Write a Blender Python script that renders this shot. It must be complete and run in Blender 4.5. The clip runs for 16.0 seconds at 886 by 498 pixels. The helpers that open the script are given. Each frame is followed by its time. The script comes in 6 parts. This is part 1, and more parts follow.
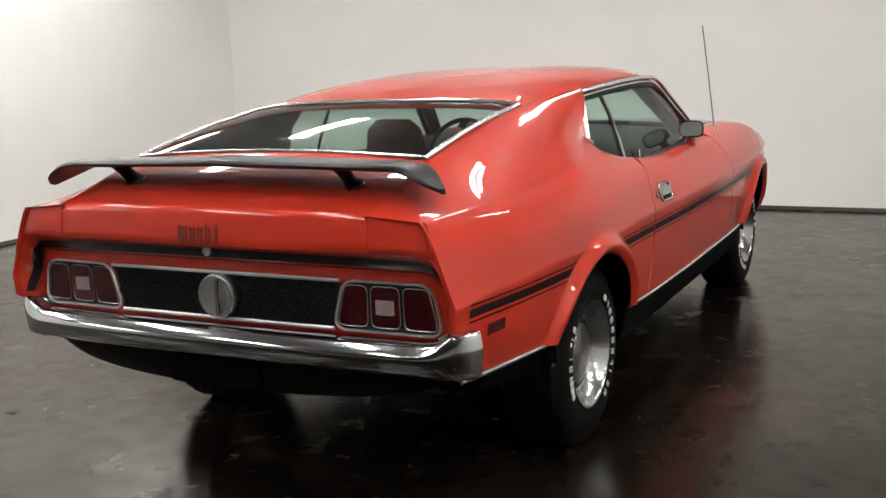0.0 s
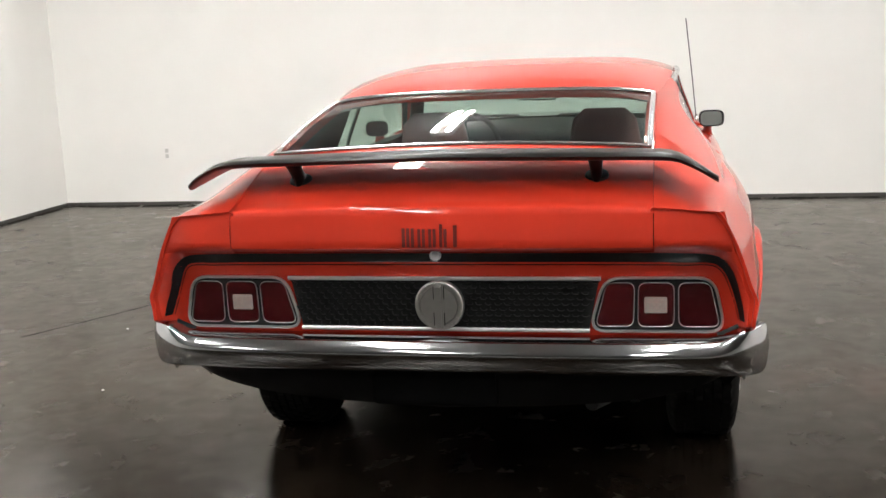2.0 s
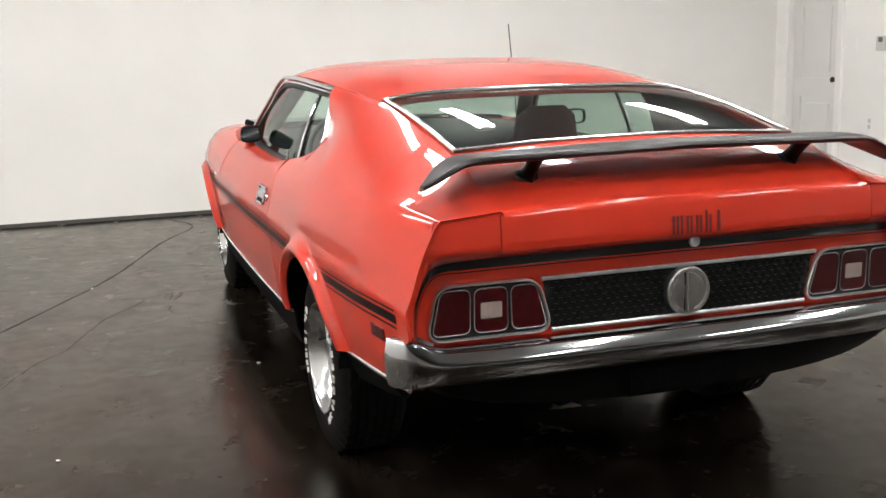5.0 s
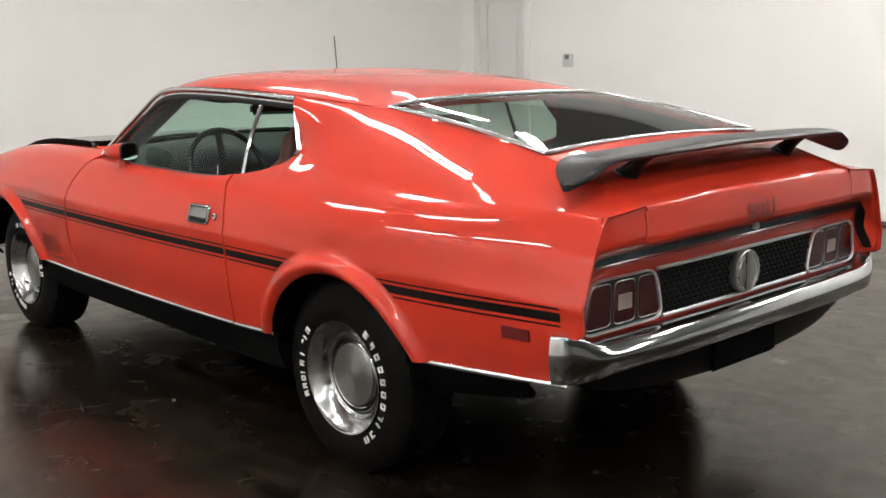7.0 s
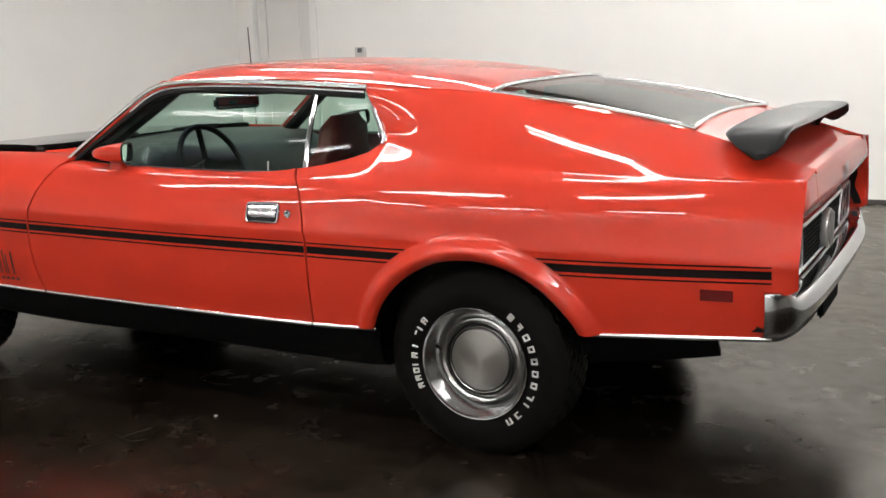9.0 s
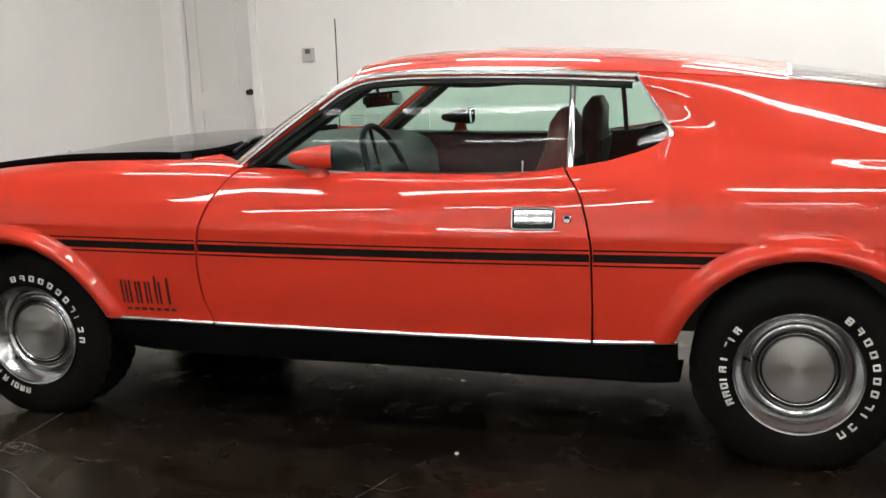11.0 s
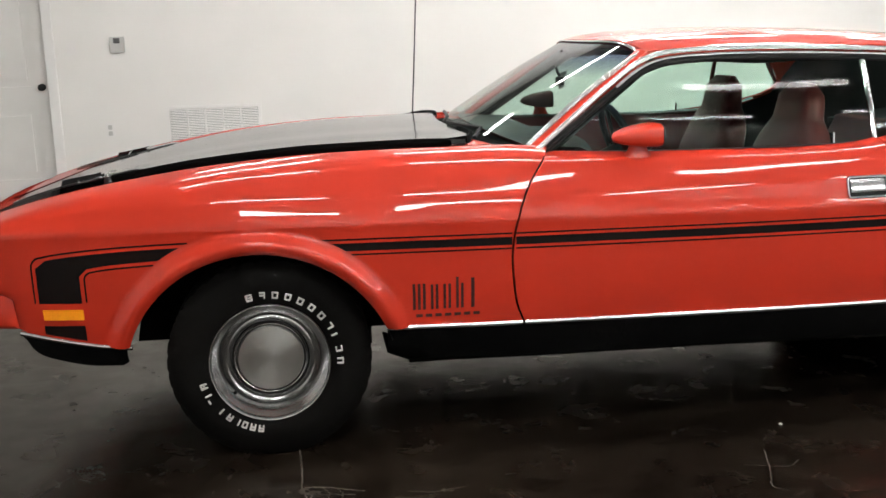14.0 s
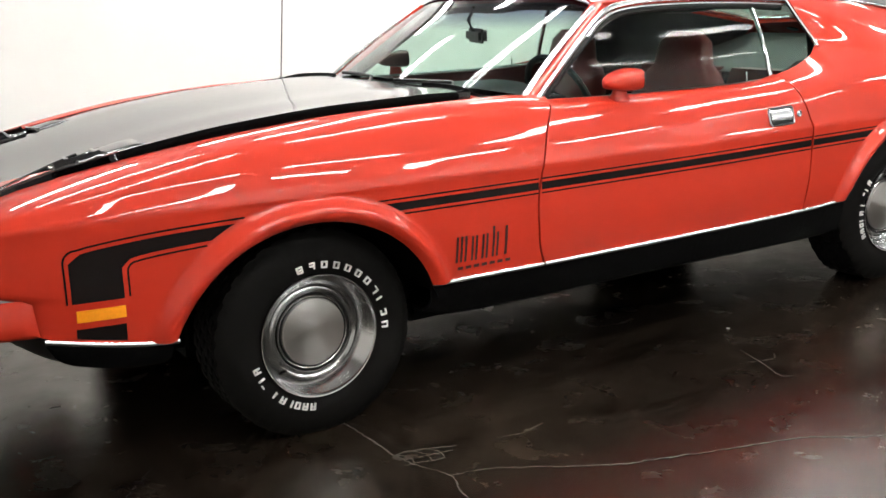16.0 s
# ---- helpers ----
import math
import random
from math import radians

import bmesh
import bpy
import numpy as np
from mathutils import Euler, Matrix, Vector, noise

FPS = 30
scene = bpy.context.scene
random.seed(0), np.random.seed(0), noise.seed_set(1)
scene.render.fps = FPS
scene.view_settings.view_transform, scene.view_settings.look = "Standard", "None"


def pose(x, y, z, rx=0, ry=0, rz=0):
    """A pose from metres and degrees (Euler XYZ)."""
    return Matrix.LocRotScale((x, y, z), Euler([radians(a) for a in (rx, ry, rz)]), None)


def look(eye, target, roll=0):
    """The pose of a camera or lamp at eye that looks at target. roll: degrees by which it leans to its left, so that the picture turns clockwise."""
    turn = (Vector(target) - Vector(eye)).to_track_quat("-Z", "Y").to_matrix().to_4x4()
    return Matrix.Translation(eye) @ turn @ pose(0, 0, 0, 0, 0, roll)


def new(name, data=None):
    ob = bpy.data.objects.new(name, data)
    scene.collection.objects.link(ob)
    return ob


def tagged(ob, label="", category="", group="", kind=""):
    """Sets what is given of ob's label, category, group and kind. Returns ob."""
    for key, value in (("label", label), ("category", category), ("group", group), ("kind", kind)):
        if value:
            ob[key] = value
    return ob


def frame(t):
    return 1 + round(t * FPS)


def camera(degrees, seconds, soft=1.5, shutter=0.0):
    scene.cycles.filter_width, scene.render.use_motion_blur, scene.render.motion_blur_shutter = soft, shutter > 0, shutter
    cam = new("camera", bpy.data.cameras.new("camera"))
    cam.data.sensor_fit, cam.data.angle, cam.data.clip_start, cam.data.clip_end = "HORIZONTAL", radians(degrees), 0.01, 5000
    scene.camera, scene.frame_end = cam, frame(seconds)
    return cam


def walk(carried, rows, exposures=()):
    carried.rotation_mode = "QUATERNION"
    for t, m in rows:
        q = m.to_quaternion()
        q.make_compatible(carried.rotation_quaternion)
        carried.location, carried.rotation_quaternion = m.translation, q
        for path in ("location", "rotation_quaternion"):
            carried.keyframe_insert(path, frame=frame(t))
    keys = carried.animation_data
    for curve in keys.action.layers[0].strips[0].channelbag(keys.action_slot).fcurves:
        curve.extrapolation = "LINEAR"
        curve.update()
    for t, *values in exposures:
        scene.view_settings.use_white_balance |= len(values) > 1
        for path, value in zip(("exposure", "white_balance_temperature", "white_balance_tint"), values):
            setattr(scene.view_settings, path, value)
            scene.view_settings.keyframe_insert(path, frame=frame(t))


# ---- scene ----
cam = camera(45.6, 16.0)
PATH = [
    (0, (-3.462, -2.09, 1.381), (-1.72, -1.175, 1.024), -2.4),
    (0.5, (-3.548, -1.705, 1.381), (-1.749, -0.906, 1.027), -2.4),
    (1, (-3.637, -1.317, 1.389), (-1.786, -0.652, 1.027), -2.2),
    (1.5, (-3.698, -0.933, 1.379), (-1.808, -0.392, 1.015), -2.2),
    (2, (-3.753, -0.593, 1.386), (-1.83, -0.192, 1.012), -2.4),
    (2.5, (-3.791, -0.252, 1.376), (-1.839, -0.02, 1.009), -2.3),
    (3, (-3.783, 0.104, 1.394), (-1.822, 0.169, 1.01), -2.0),
    (3.5, (-3.772, 0.472, 1.401), (-1.813, 0.375, 1.011), -1.9),
    (6, (-3.169, 2.273, 1.375), (-1.473, 1.277, 1.009), -1.4),
    (6.5, (-2.971, 2.596, 1.373), (-1.39, 1.425, 1.013), -1.5),
    (7, (-2.736, 2.888, 1.374), (-1.284, 1.56, 1.012), -1.1),
    (7.5, (-2.467, 3.199, 1.364), (-1.143, 1.744, 1.002), -0.8),
    (8, (-2.181, 3.466, 1.369), (-0.987, 1.905, 1.0), -1.2),
    (10.5, (-0.301, 4.126, 1.355), (0.326, 2.265, 0.972), -2.1),
    (11, (0.135, 4.105, 1.345), (0.702, 2.225, 0.965), -2.2),
    (11.5, (0.536, 4.125, 1.352), (0.983, 2.212, 0.975), -2.6),
    (12, (0.945, 4.141, 1.351), (1.248, 2.199, 0.978), -2.6),
    (12.5, (1.358, 4.183, 1.348), (1.532, 2.225, 0.981), -2.0),
    (13, (1.767, 4.187, 1.347), (1.804, 2.221, 0.979), -1.6),
    (13.5, (2.176, 4.158, 1.34), (2.077, 2.196, 0.963), -1.8),
    (14, (2.604, 4.115, 1.348), (2.365, 2.172, 0.939), -1.8),
    (14.5, (3.019, 4.026, 1.338), (2.659, 2.106, 0.911), -1.9),
    (15, (3.411, 3.908, 1.344), (2.877, 2.035, 0.888), -2.2),
    (15.5, (3.751, 3.765, 1.329), (2.922, 2.008, 0.855), -2.1),
    (16, (4.055, 3.638, 1.34), (3.032, 1.989, 0.855), -2.4),
]
EXPOSURES = [(0.0, -0.14), (1.0, 0.10), (2.0, 0.36), (3.5, 0.42), (4.8, 0.27), (6.0, 0.07), (8.0, -0.04), (10.5, -0.02), (14.0, 0.0), (15.0, 0.18), (16.0, 0.4)]
walk(cam, [(t, look(eye, target, roll)) for t, eye, target, roll in PATH], EXPOSURES)

# ---- world and light ----
world = bpy.data.worlds.new("world")
scene.world = world
world.use_nodes = True
world.node_tree.nodes["Background"].inputs[0].default_value = (0.6, 0.63, 0.68, 1)
world.node_tree.nodes["Background"].inputs[1].default_value = 0.05

ROOM = dict(x0=-12.0, x1=5.68, y0=-5.14, y1=5.16, z=3.15)
TUBE_POWER = 42.0


# ---- materials ----
def material(name, base, rough=0.5, metal=0.0, coat=0.0, spec=0.5, grain=0.0, grain_scale=30.0, bump=0.0, bump_scale=60.0, coat_rough=0.03):
    """A Principled material; grain: how far the base colour wanders at two scales, bump: fine relief."""
    m = bpy.data.materials.new(name)
    m.use_nodes = True
    nt = m.node_tree
    p = nt.nodes["Principled BSDF"]
    p.inputs["Base Color"].default_value = (*base, 1)
    p.inputs["Roughness"].default_value = rough
    p.inputs["Metallic"].default_value = metal
    p.inputs["Coat Weight"].default_value = coat
    p.inputs["Coat Roughness"].default_value = coat_rough
    p.inputs["Specular IOR Level"].default_value = spec
    tc = nt.nodes.new("ShaderNodeTexCoord")
    if grain:
        n1, n2 = nt.nodes.new("ShaderNodeTexNoise"), nt.nodes.new("ShaderNodeTexNoise")
        n1.inputs["Scale"].default_value, n2.inputs["Scale"].default_value = grain_scale, grain_scale / 9
        n1.inputs["Detail"].default_value = n2.inputs["Detail"].default_value = 6
        add = nt.nodes.new("ShaderNodeMath")
        add.operation = "ADD"
        ramp = nt.nodes.new("ShaderNodeMapRange")
        ramp.inputs["From Min"].default_value, ramp.inputs["From Max"].default_value = 0.6, 1.4
        ramp.inputs["To Min"].default_value, ramp.inputs["To Max"].default_value = 1 - grain, 1 + grain
        mul = nt.nodes.new("ShaderNodeVectorMath")
        mul.operation = "SCALE"
        mul.inputs[0].default_value = base
        for n in (n1, n2):
            nt.links.new(tc.outputs["Object"], n.inputs["Vector"])
        nt.links.new(n1.outputs["Fac"], add.inputs[0])
        nt.links.new(n2.outputs["Fac"], add.inputs[1])
        nt.links.new(add.outputs[0], ramp.inputs["Value"])
        nt.links.new(ramp.outputs[0], mul.inputs["Scale"])
        nt.links.new(mul.outputs[0], p.inputs["Base Color"])
    if bump:
        n3, b = nt.nodes.new("ShaderNodeTexNoise"), nt.nodes.new("ShaderNodeBump")
        n3.inputs["Scale"].default_value, n3.inputs["Detail"].default_value = bump_scale, 5
        b.inputs["Strength"].default_value, b.inputs["Distance"].default_value = bump, 0.01
        nt.links.new(tc.outputs["Object"], n3.inputs["Vector"])
        nt.links.new(n3.outputs["Fac"], b.inputs["Height"])
        nt.links.new(b.outputs[0], p.inputs["Normal"])
    return m


def glass(name, tint, band=None):
    """Thin window glass: tinted see-through with a clear reflection; band: a darker tint above a height."""
    m = bpy.data.materials.new(name)
    m.use_nodes = True
    nt = m.node_tree
    nt.nodes.clear()
    out, mix = nt.nodes.new("ShaderNodeOutputMaterial"), nt.nodes.new("ShaderNodeMixShader")
    clear, gloss, face = nt.nodes.new("ShaderNodeBsdfTransparent"), nt.nodes.new("ShaderNodeBsdfGlossy"), nt.nodes.new("ShaderNodeLayerWeight")
    power, fr = nt.nodes.new("ShaderNodeMath"), nt.nodes.new("ShaderNodeMath")
    face.inputs["Blend"].default_value = 0.5
    power.operation, fr.operation = "POWER", "MULTIPLY_ADD"
    power.inputs[1].default_value, fr.inputs[1].default_value, fr.inputs[2].default_value = 5.0, 0.9, 0.020
    nt.links.new(face.outputs["Facing"], power.inputs[0])
    nt.links.new(power.outputs[0], fr.inputs[0])
    clear.inputs["Color"].default_value = (*tint, 1)
    gloss.inputs["Roughness"].default_value = 0.01
    if band:
        tc, sep, ramp = nt.nodes.new("ShaderNodeTexCoord"), nt.nodes.new("ShaderNodeSeparateXYZ"), nt.nodes.new("ShaderNodeMapRange")
        ramp.inputs["From Min"].default_value, ramp.inputs["From Max"].default_value = band[0], band[1]
        mc = nt.nodes.new("ShaderNodeMix")
        mc.data_type = "RGBA"
        mc.inputs["A"].default_value, mc.inputs["B"].default_value = (*tint, 1), (*band[2], 1)
        nt.links.new(tc.outputs["Object"], sep.inputs[0])
        nt.links.new(sep.outputs["Z"], ramp.inputs["Value"])
        nt.links.new(ramp.outputs[0], mc.inputs["Factor"])
        nt.links.new(mc.outputs["Result"], clear.inputs["Color"])
    nt.links.new(fr.outputs[0], mix.inputs[0])
    nt.links.new(clear.outputs[0], mix.inputs[1])
    nt.links.new(gloss.outputs[0], mix.inputs[2])
    nt.links.new(mix.outputs[0], out.inputs["Surface"])
    return m


def glow(name, colour, strength):
    m = bpy.data.materials.new(name)
    m.use_nodes = True
    p = m.node_tree.nodes["Principled BSDF"]
    p.inputs["Base Color"].default_value = (0.8, 0.8, 0.8, 1)
    p.inputs["Emission Color"].default_value = (*colour, 1)
    p.inputs["Emission Strength"].default_value = strength
    return m


def concrete():
    """Dark, sealed and polished concrete: brown mottling, rust-red and pale stains, scuffs, uneven gloss."""
    m = bpy.data.materials.new("sealed_concrete")
    m.use_nodes = True
    nt = m.node_tree
    p = nt.nodes["Principled BSDF"]
    tc = nt.nodes.new("ShaderNodeTexCoord")

    def noise_node(scale, detail, dist=0.0, rough=0.55):
        n = nt.nodes.new("ShaderNodeTexNoise")
        n.inputs["Scale"].default_value, n.inputs["Detail"].default_value = scale, detail
        n.inputs["Distortion"].default_value, n.inputs["Roughness"].default_value = dist, rough
        nt.links.new(tc.outputs["Object"], n.inputs["Vector"])
        return n.outputs["Fac"]

    def span(v, a, b, c, d):
        r = nt.nodes.new("ShaderNodeMapRange")
        for key, value in zip(("From Min", "From Max", "To Min", "To Max"), (a, b, c, d)):
            r.inputs[key].default_value = value
        nt.links.new(v, r.inputs["Value"])
        return r.outputs[0]

    def blend(f, a, b):
        x = nt.nodes.new("ShaderNodeMix")
        x.data_type = "RGBA"
        for key, v in (("Factor", f), ("A", a), ("B", b)):
            if isinstance(v, tuple):
                x.inputs[key].default_value = (*v, 1)
            else:
                nt.links.new(v, x.inputs[key])
        return x.outputs["Result"]

    def stain(x, y, r):
        """A soft-edged patch on the floor, 1 in its middle."""
        d = nt.nodes.new("ShaderNodeVectorMath")
        d.operation = "DISTANCE"
        d.inputs[1].default_value = (x, y, 0)
        nt.links.new(tc.outputs["Object"], d.inputs[0])
        return span(d.outputs["Value"], r * 0.25, r, 1.0, 0.0)

    def maths(op, a, b):
        n = nt.nodes.new("ShaderNodeMath")
        n.operation = op
        for k, v in enumerate((a, b)):
            if isinstance(v, float):
                n.inputs[k].default_value = v
            else:
                nt.links.new(v, n.inputs[k])
        return n.outputs[0]

    mottle = maths("ADD", maths("MULTIPLY", noise_node(2.0, 6, 0.4, 0.6), 0.45), maths("MULTIPLY", noise_node(9.0, 5, 0.5, 0.52), 0.55))
    base = blend(span(mottle, 0.34, 0.70, 0, 1), (0.0030, 0.0020, 0.0014), (0.0125, 0.0088, 0.0062))
    spots = patch = None
    for x, y, r in ((0.82, 1.55, 0.50), (1.70, 1.92, 0.55), (0.54, -1.35, 0.40)):
        spots = stain(x, y, r) if spots is None else maths("MAXIMUM", spots, stain(x, y, r))
    for x, y, r in ((0.40, 1.75, 1.15), (2.40, 1.20, 0.75), (-0.9, 2.2, 0.9), (-1.2, -1.9, 1.0)):
        patch = stain(x, y, r) if patch is None else maths("MAXIMUM", patch, stain(x, y, r))
    brown = blend(maths("MULTIPLY", patch, span(noise_node(5.0, 6, 0.8, 0.56), 0.30, 0.74, 0.05, 0.80)), base, (0.029, 0.0205, 0.014))
    red = blend(maths("MULTIPLY", spots, span(noise_node(6.0, 8, 0.6, 0.62), 0.44, 0.66, 0.0, 0.55)), brown, (0.060, 0.016, 0.011))
    # pale scuffs, drawn out a little along the room
    turn = nt.nodes.new("ShaderNodeMapping")
    turn.inputs["Rotation"].default_value, turn.inputs["Scale"].default_value = (0, 0, 0.45), (1.0, 2.2, 1.0)
    nt.links.new(tc.outputs["Object"], turn.inputs["Vector"])
    streak = noise_node(6.0, 7, 0.7, 0.60)
    nt.links.new(turn.outputs[0], streak.node.inputs["Vector"])
    worn = blend(span(streak, 0.46, 0.82, 0, 0.55), red, (0.034, 0.026, 0.019))
    fleck = blend(span(noise_node(45.0, 4, 0.0, 0.6), 0.64, 0.74, 0, 0.35), worn, (0.050, 0.040, 0.031))
    nt.nodes.remove(p)
    body, sheen, mix = nt.nodes.new("ShaderNodeBsdfDiffuse"), nt.nodes.new("ShaderNodeBsdfAnisotropic"), nt.nodes.new("ShaderNodeMixShader")
    sheen.distribution = "BECKMANN"
    sheen.inputs["Color"].default_value = (0.92, 0.88, 0.83, 1)
    nt.links.new(fleck, body.inputs["Color"])
    nt.links.new(span(noise_node(5.0, 8, 0.3, 0.65), 0.30, 0.70, 0.20, 0.30), sheen.inputs["Roughness"])
    fresnel = nt.nodes.new("ShaderNodeFresnel")
    fresnel.inputs["IOR"].default_value = 1.42
    b = nt.nodes.new("ShaderNodeBump")
    b.inputs["Strength"].default_value, b.inputs["Distance"].default_value = 0.020, 0.01
    nt.links.new(noise_node(30.0, 8, 0.0, 0.65), b.inputs["Height"])
    nt.links.new(b.outputs[0], sheen.inputs["Normal"])
    worn_gloss = maths("MULTIPLY", fresnel.outputs[0], span(mottle, 0.38, 0.66, 1.0, 0.72))
    nt.links.new(worn_gloss, mix.inputs[0])
    nt.links.new(body.outputs[0], mix.inputs[1])
    nt.links.new(sheen.outputs[0], mix.inputs[2])
    nt.links.new(mix.outputs[0], nt.nodes["Material Output"].inputs["Surface"])
    return m


def brushed(name):
    """Spun metal: a disc whose gloss is drawn out round its axis."""
    m = material(name, (0.40, 0.40, 0.39), 0.30, 1.0, bump=0.02, bump_scale=200)
    nt = m.node_tree
    p, tan = nt.nodes["Principled BSDF"], nt.nodes.new("ShaderNodeTangent")
    tan.direction_type, tan.axis = "RADIAL", "Y"
    p.inputs["Anisotropic"].default_value = 0.92
    p.inputs["Anisotropic Rotation"].default_value = 0.25
    nt.links.new(tan.outputs[0], p.inputs["Tangent"])
    return m


RED = material("red_paint", (0.435, 0.0270, 0.0120), 0.45, 0.0, 0.72, 0.08, 0.03, 2.0, 0.004, 25.0, 0.02)
BLACK_PAINT = material("satin_black_paint", (0.006, 0.006, 0.0065), 0.10, 0.0, 0.0, 0.5, 0.15, 14.0, 0.006, 180.0, 0.2)
FAINT = material("faded_black_decal", (0.045, 0.010, 0.008), 0.4, 0.0, 0.5, 0.3, 0.3, 30.0)
FADED = material("worn_dark_decal", (0.105, 0.010, 0.007), 0.4, 0.0, 0.5, 0.3, 0.3, 30.0)
# Body red darkened for the right mirror: its shade is in the colour.
SHADED_RED = material("shaded_red_paint", (0.060, 0.014, 0.010), 0.45, 0.0, 0.4, 0.08, 0.05, 4.0)
ANTENNA = material("dark_steel", (0.10, 0.10, 0.10), 0.3, 1.0)
DECAL = material("black_decal", (0.006, 0.0042, 0.004), 0.45, 0.0, 0.12, 0.08, 0.15, 20.0, coat_rough=0.10)
CHASSIS = material("underbody_black", (0.0015, 0.0015, 0.0015), 0.75, spec=0.04, grain=0.3, bump=0.2)
VALANCE = material("worn_black_paint", (0.0018, 0.0016, 0.0015), 0.42, spec=0.10, grain=0.3, grain_scale=12.0, bump=0.05)
CHROME = material("chrome", (0.50, 0.505, 0.51), 0.08, 1.0, grain=0.03, grain_scale=6.0)
# Bumper chrome, darker than CHROME to dim the walls it reflects.
BUMPER_CHROME = material("dimmed_chrome", (0.42, 0.425, 0.43), 0.09, 1.0, grain=0.05, grain_scale=9.0)
ALLOY = material("polished_alloy", (0.37, 0.37, 0.37), 0.19, 1.0, grain=0.08, grain_scale=12.0)
BRUSHED = brushed("brushed_hub")
RUBBER = material("tyre_rubber", (0.0034, 0.0031, 0.0028), 0.60, 0, 0, 0.07, 0.25, 40.0, 0.12, 220.0)
WHITE_LETTER = material("white_raised_rubber", (0.62, 0.60, 0.57), 0.6, grain=0.15, grain_scale=80.0)
WING_BLACK = material("satin_wing_black", (0.005, 0.005, 0.005), 0.34, spec=0.15, grain=0.15, grain_scale=20.0)
DULL = material("dull_trim", (0.40, 0.39, 0.39), 0.38, 1.0, grain=0.1, grain_scale=30.0)
MESH_BLACK = material("black_mesh_plastic", (0.010, 0.010, 0.0095), 0.5, spec=0.12, grain=0.2, grain_scale=60.0)
BRIGHT = material("bright_trim", (0.70, 0.70, 0.70), 0.22, 1.0, grain=0.03, grain_scale=10.0)
SILVER = material("satin_silver_trim", (0.72, 0.72, 0.72), 0.38, 1.0, grain=0.04, grain_scale=20.0)
PLASTIC = material("black_plastic", (0.006, 0.006, 0.006), 0.42, spec=0.3, grain=0.2, bump=0.05, bump_scale=250.0)
LENS_RED = material("red_lens", (0.038, 0.003, 0.004), 0.16, 0, 0.3, grain=0.2, grain_scale=50.0)
LENS_CLEAR = material("clear_ribbed_lens", (0.26, 0.21, 0.19), 0.25, 0, 0.3, grain=0.15, grain_scale=120.0)
LENS_AMBER = material("amber_lens", (0.85, 0.30, 0.01), 0.2, 0, 0.6, grain=0.1, grain_scale=90.0, bump=0.1, bump_scale=150.0)
LENS_MARK = material("dull_red_lens", (0.10, 0.008, 0.008), 0.25, 0, 0.4, grain=0.1, grain_scale=60.0)
VINYL_RED = material("red_vinyl", (0.115, 0.010, 0.009), 0.5, grain=0.15, grain_scale=30.0, bump=0.12, bump_scale=160.0)
VINYL_BLACK = material("black_vinyl", (0.007, 0.007, 0.007), 0.5, spec=0.3, grain=0.2, grain_scale=30.0, bump=0.12, bump_scale=160.0)
GREEN_GLASS = glass("tinted_glass", (0.70, 0.84, 0.77))
SCREEN_GLASS = glass("tinted_screen_glass", (0.72, 0.85, 0.79), (1.165, 1.25, (0.10, 0.11, 0.30)))
REAR_GLASS = glass("tinted_rear_glass", (0.66, 0.77, 0.71))
# White paint of the wall door, greyed: the recess shadow is in the colour.
DOOR_SHADED = material("shaded_white_door_paint", (0.70, 0.69, 0.665), 0.4, grain=0.03, grain_scale=3.0)
MIRROR = material("mirror_glass", (0.8, 0.82, 0.82), 0.02, 1.0)
WALL = material("white_wall_paint", (0.80, 0.79, 0.76), 0.55, grain=0.03, grain_scale=2.4, bump=0.05, bump_scale=90.0)
TRIM = material("white_gloss_paint", (0.80, 0.79, 0.77), 0.35, grain=0.02, grain_scale=4.0)
BASE = material("dark_rubber_base", (0.060, 0.056, 0.052), 0.45, grain=0.2, grain_scale=8.0)
CEIL = material("ceiling_paint", (0.32, 0.32, 0.31), 0.8, grain=0.04, grain_scale=3.0)
FLOOR = concrete()
CRACK = material("dark_crack", (0.010, 0.008, 0.007), 0.9)
PALE_CRACK = material("pale_crack", (0.072, 0.061, 0.051), 0.9, grain=0.4, grain_scale=40.0)
GREY_PLASTIC = material("grey_plastic", (0.52, 0.52, 0.50), 0.4)
DARK_GREY = material("dark_grey_display", (0.10, 0.10, 0.10), 0.3)
VENT_BACK = material("grey_vent_back", (0.20, 0.20, 0.195), 0.7, grain=0.1)
# Near-black for hollows and backings: their shade is put into the colour.
DARK = material("hollow_shade", (0.006, 0.006, 0.006), 0.9)
TUBE = glow("lamp_tube", (1.0, 0.99, 0.97), TUBE_POWER)


# ---- building helpers ----
def mesh_of(bm, name, smooth=True, angle=40):
    bmesh.ops.recalc_face_normals(bm, faces=bm.faces)
    me = bpy.data.meshes.new(name)
    bm.to_mesh(me)
    bm.free()
    if smooth:
        me.polygons.foreach_set("use_smooth", [True] * len(me.polygons))
        me.set_sharp_from_angle(angle=radians(angle))
    return me


def part(name, bm, mat, parent, label="", angle=40):
    """Links a bmesh as one mesh object under a thing or a part."""
    ob = new(name, mesh_of(bm, name, True, angle))
    ob.data.materials.append(mat)
    ob.parent = parent
    if label:
        tagged(ob, label)
    return ob


def thing(name, bm, mat, label, category, group="", kind="", angle=40):
    ob = new(name, mesh_of(bm, name, True, angle))
    ob.data.materials.append(mat)
    return tagged(ob, label, category, group, kind)


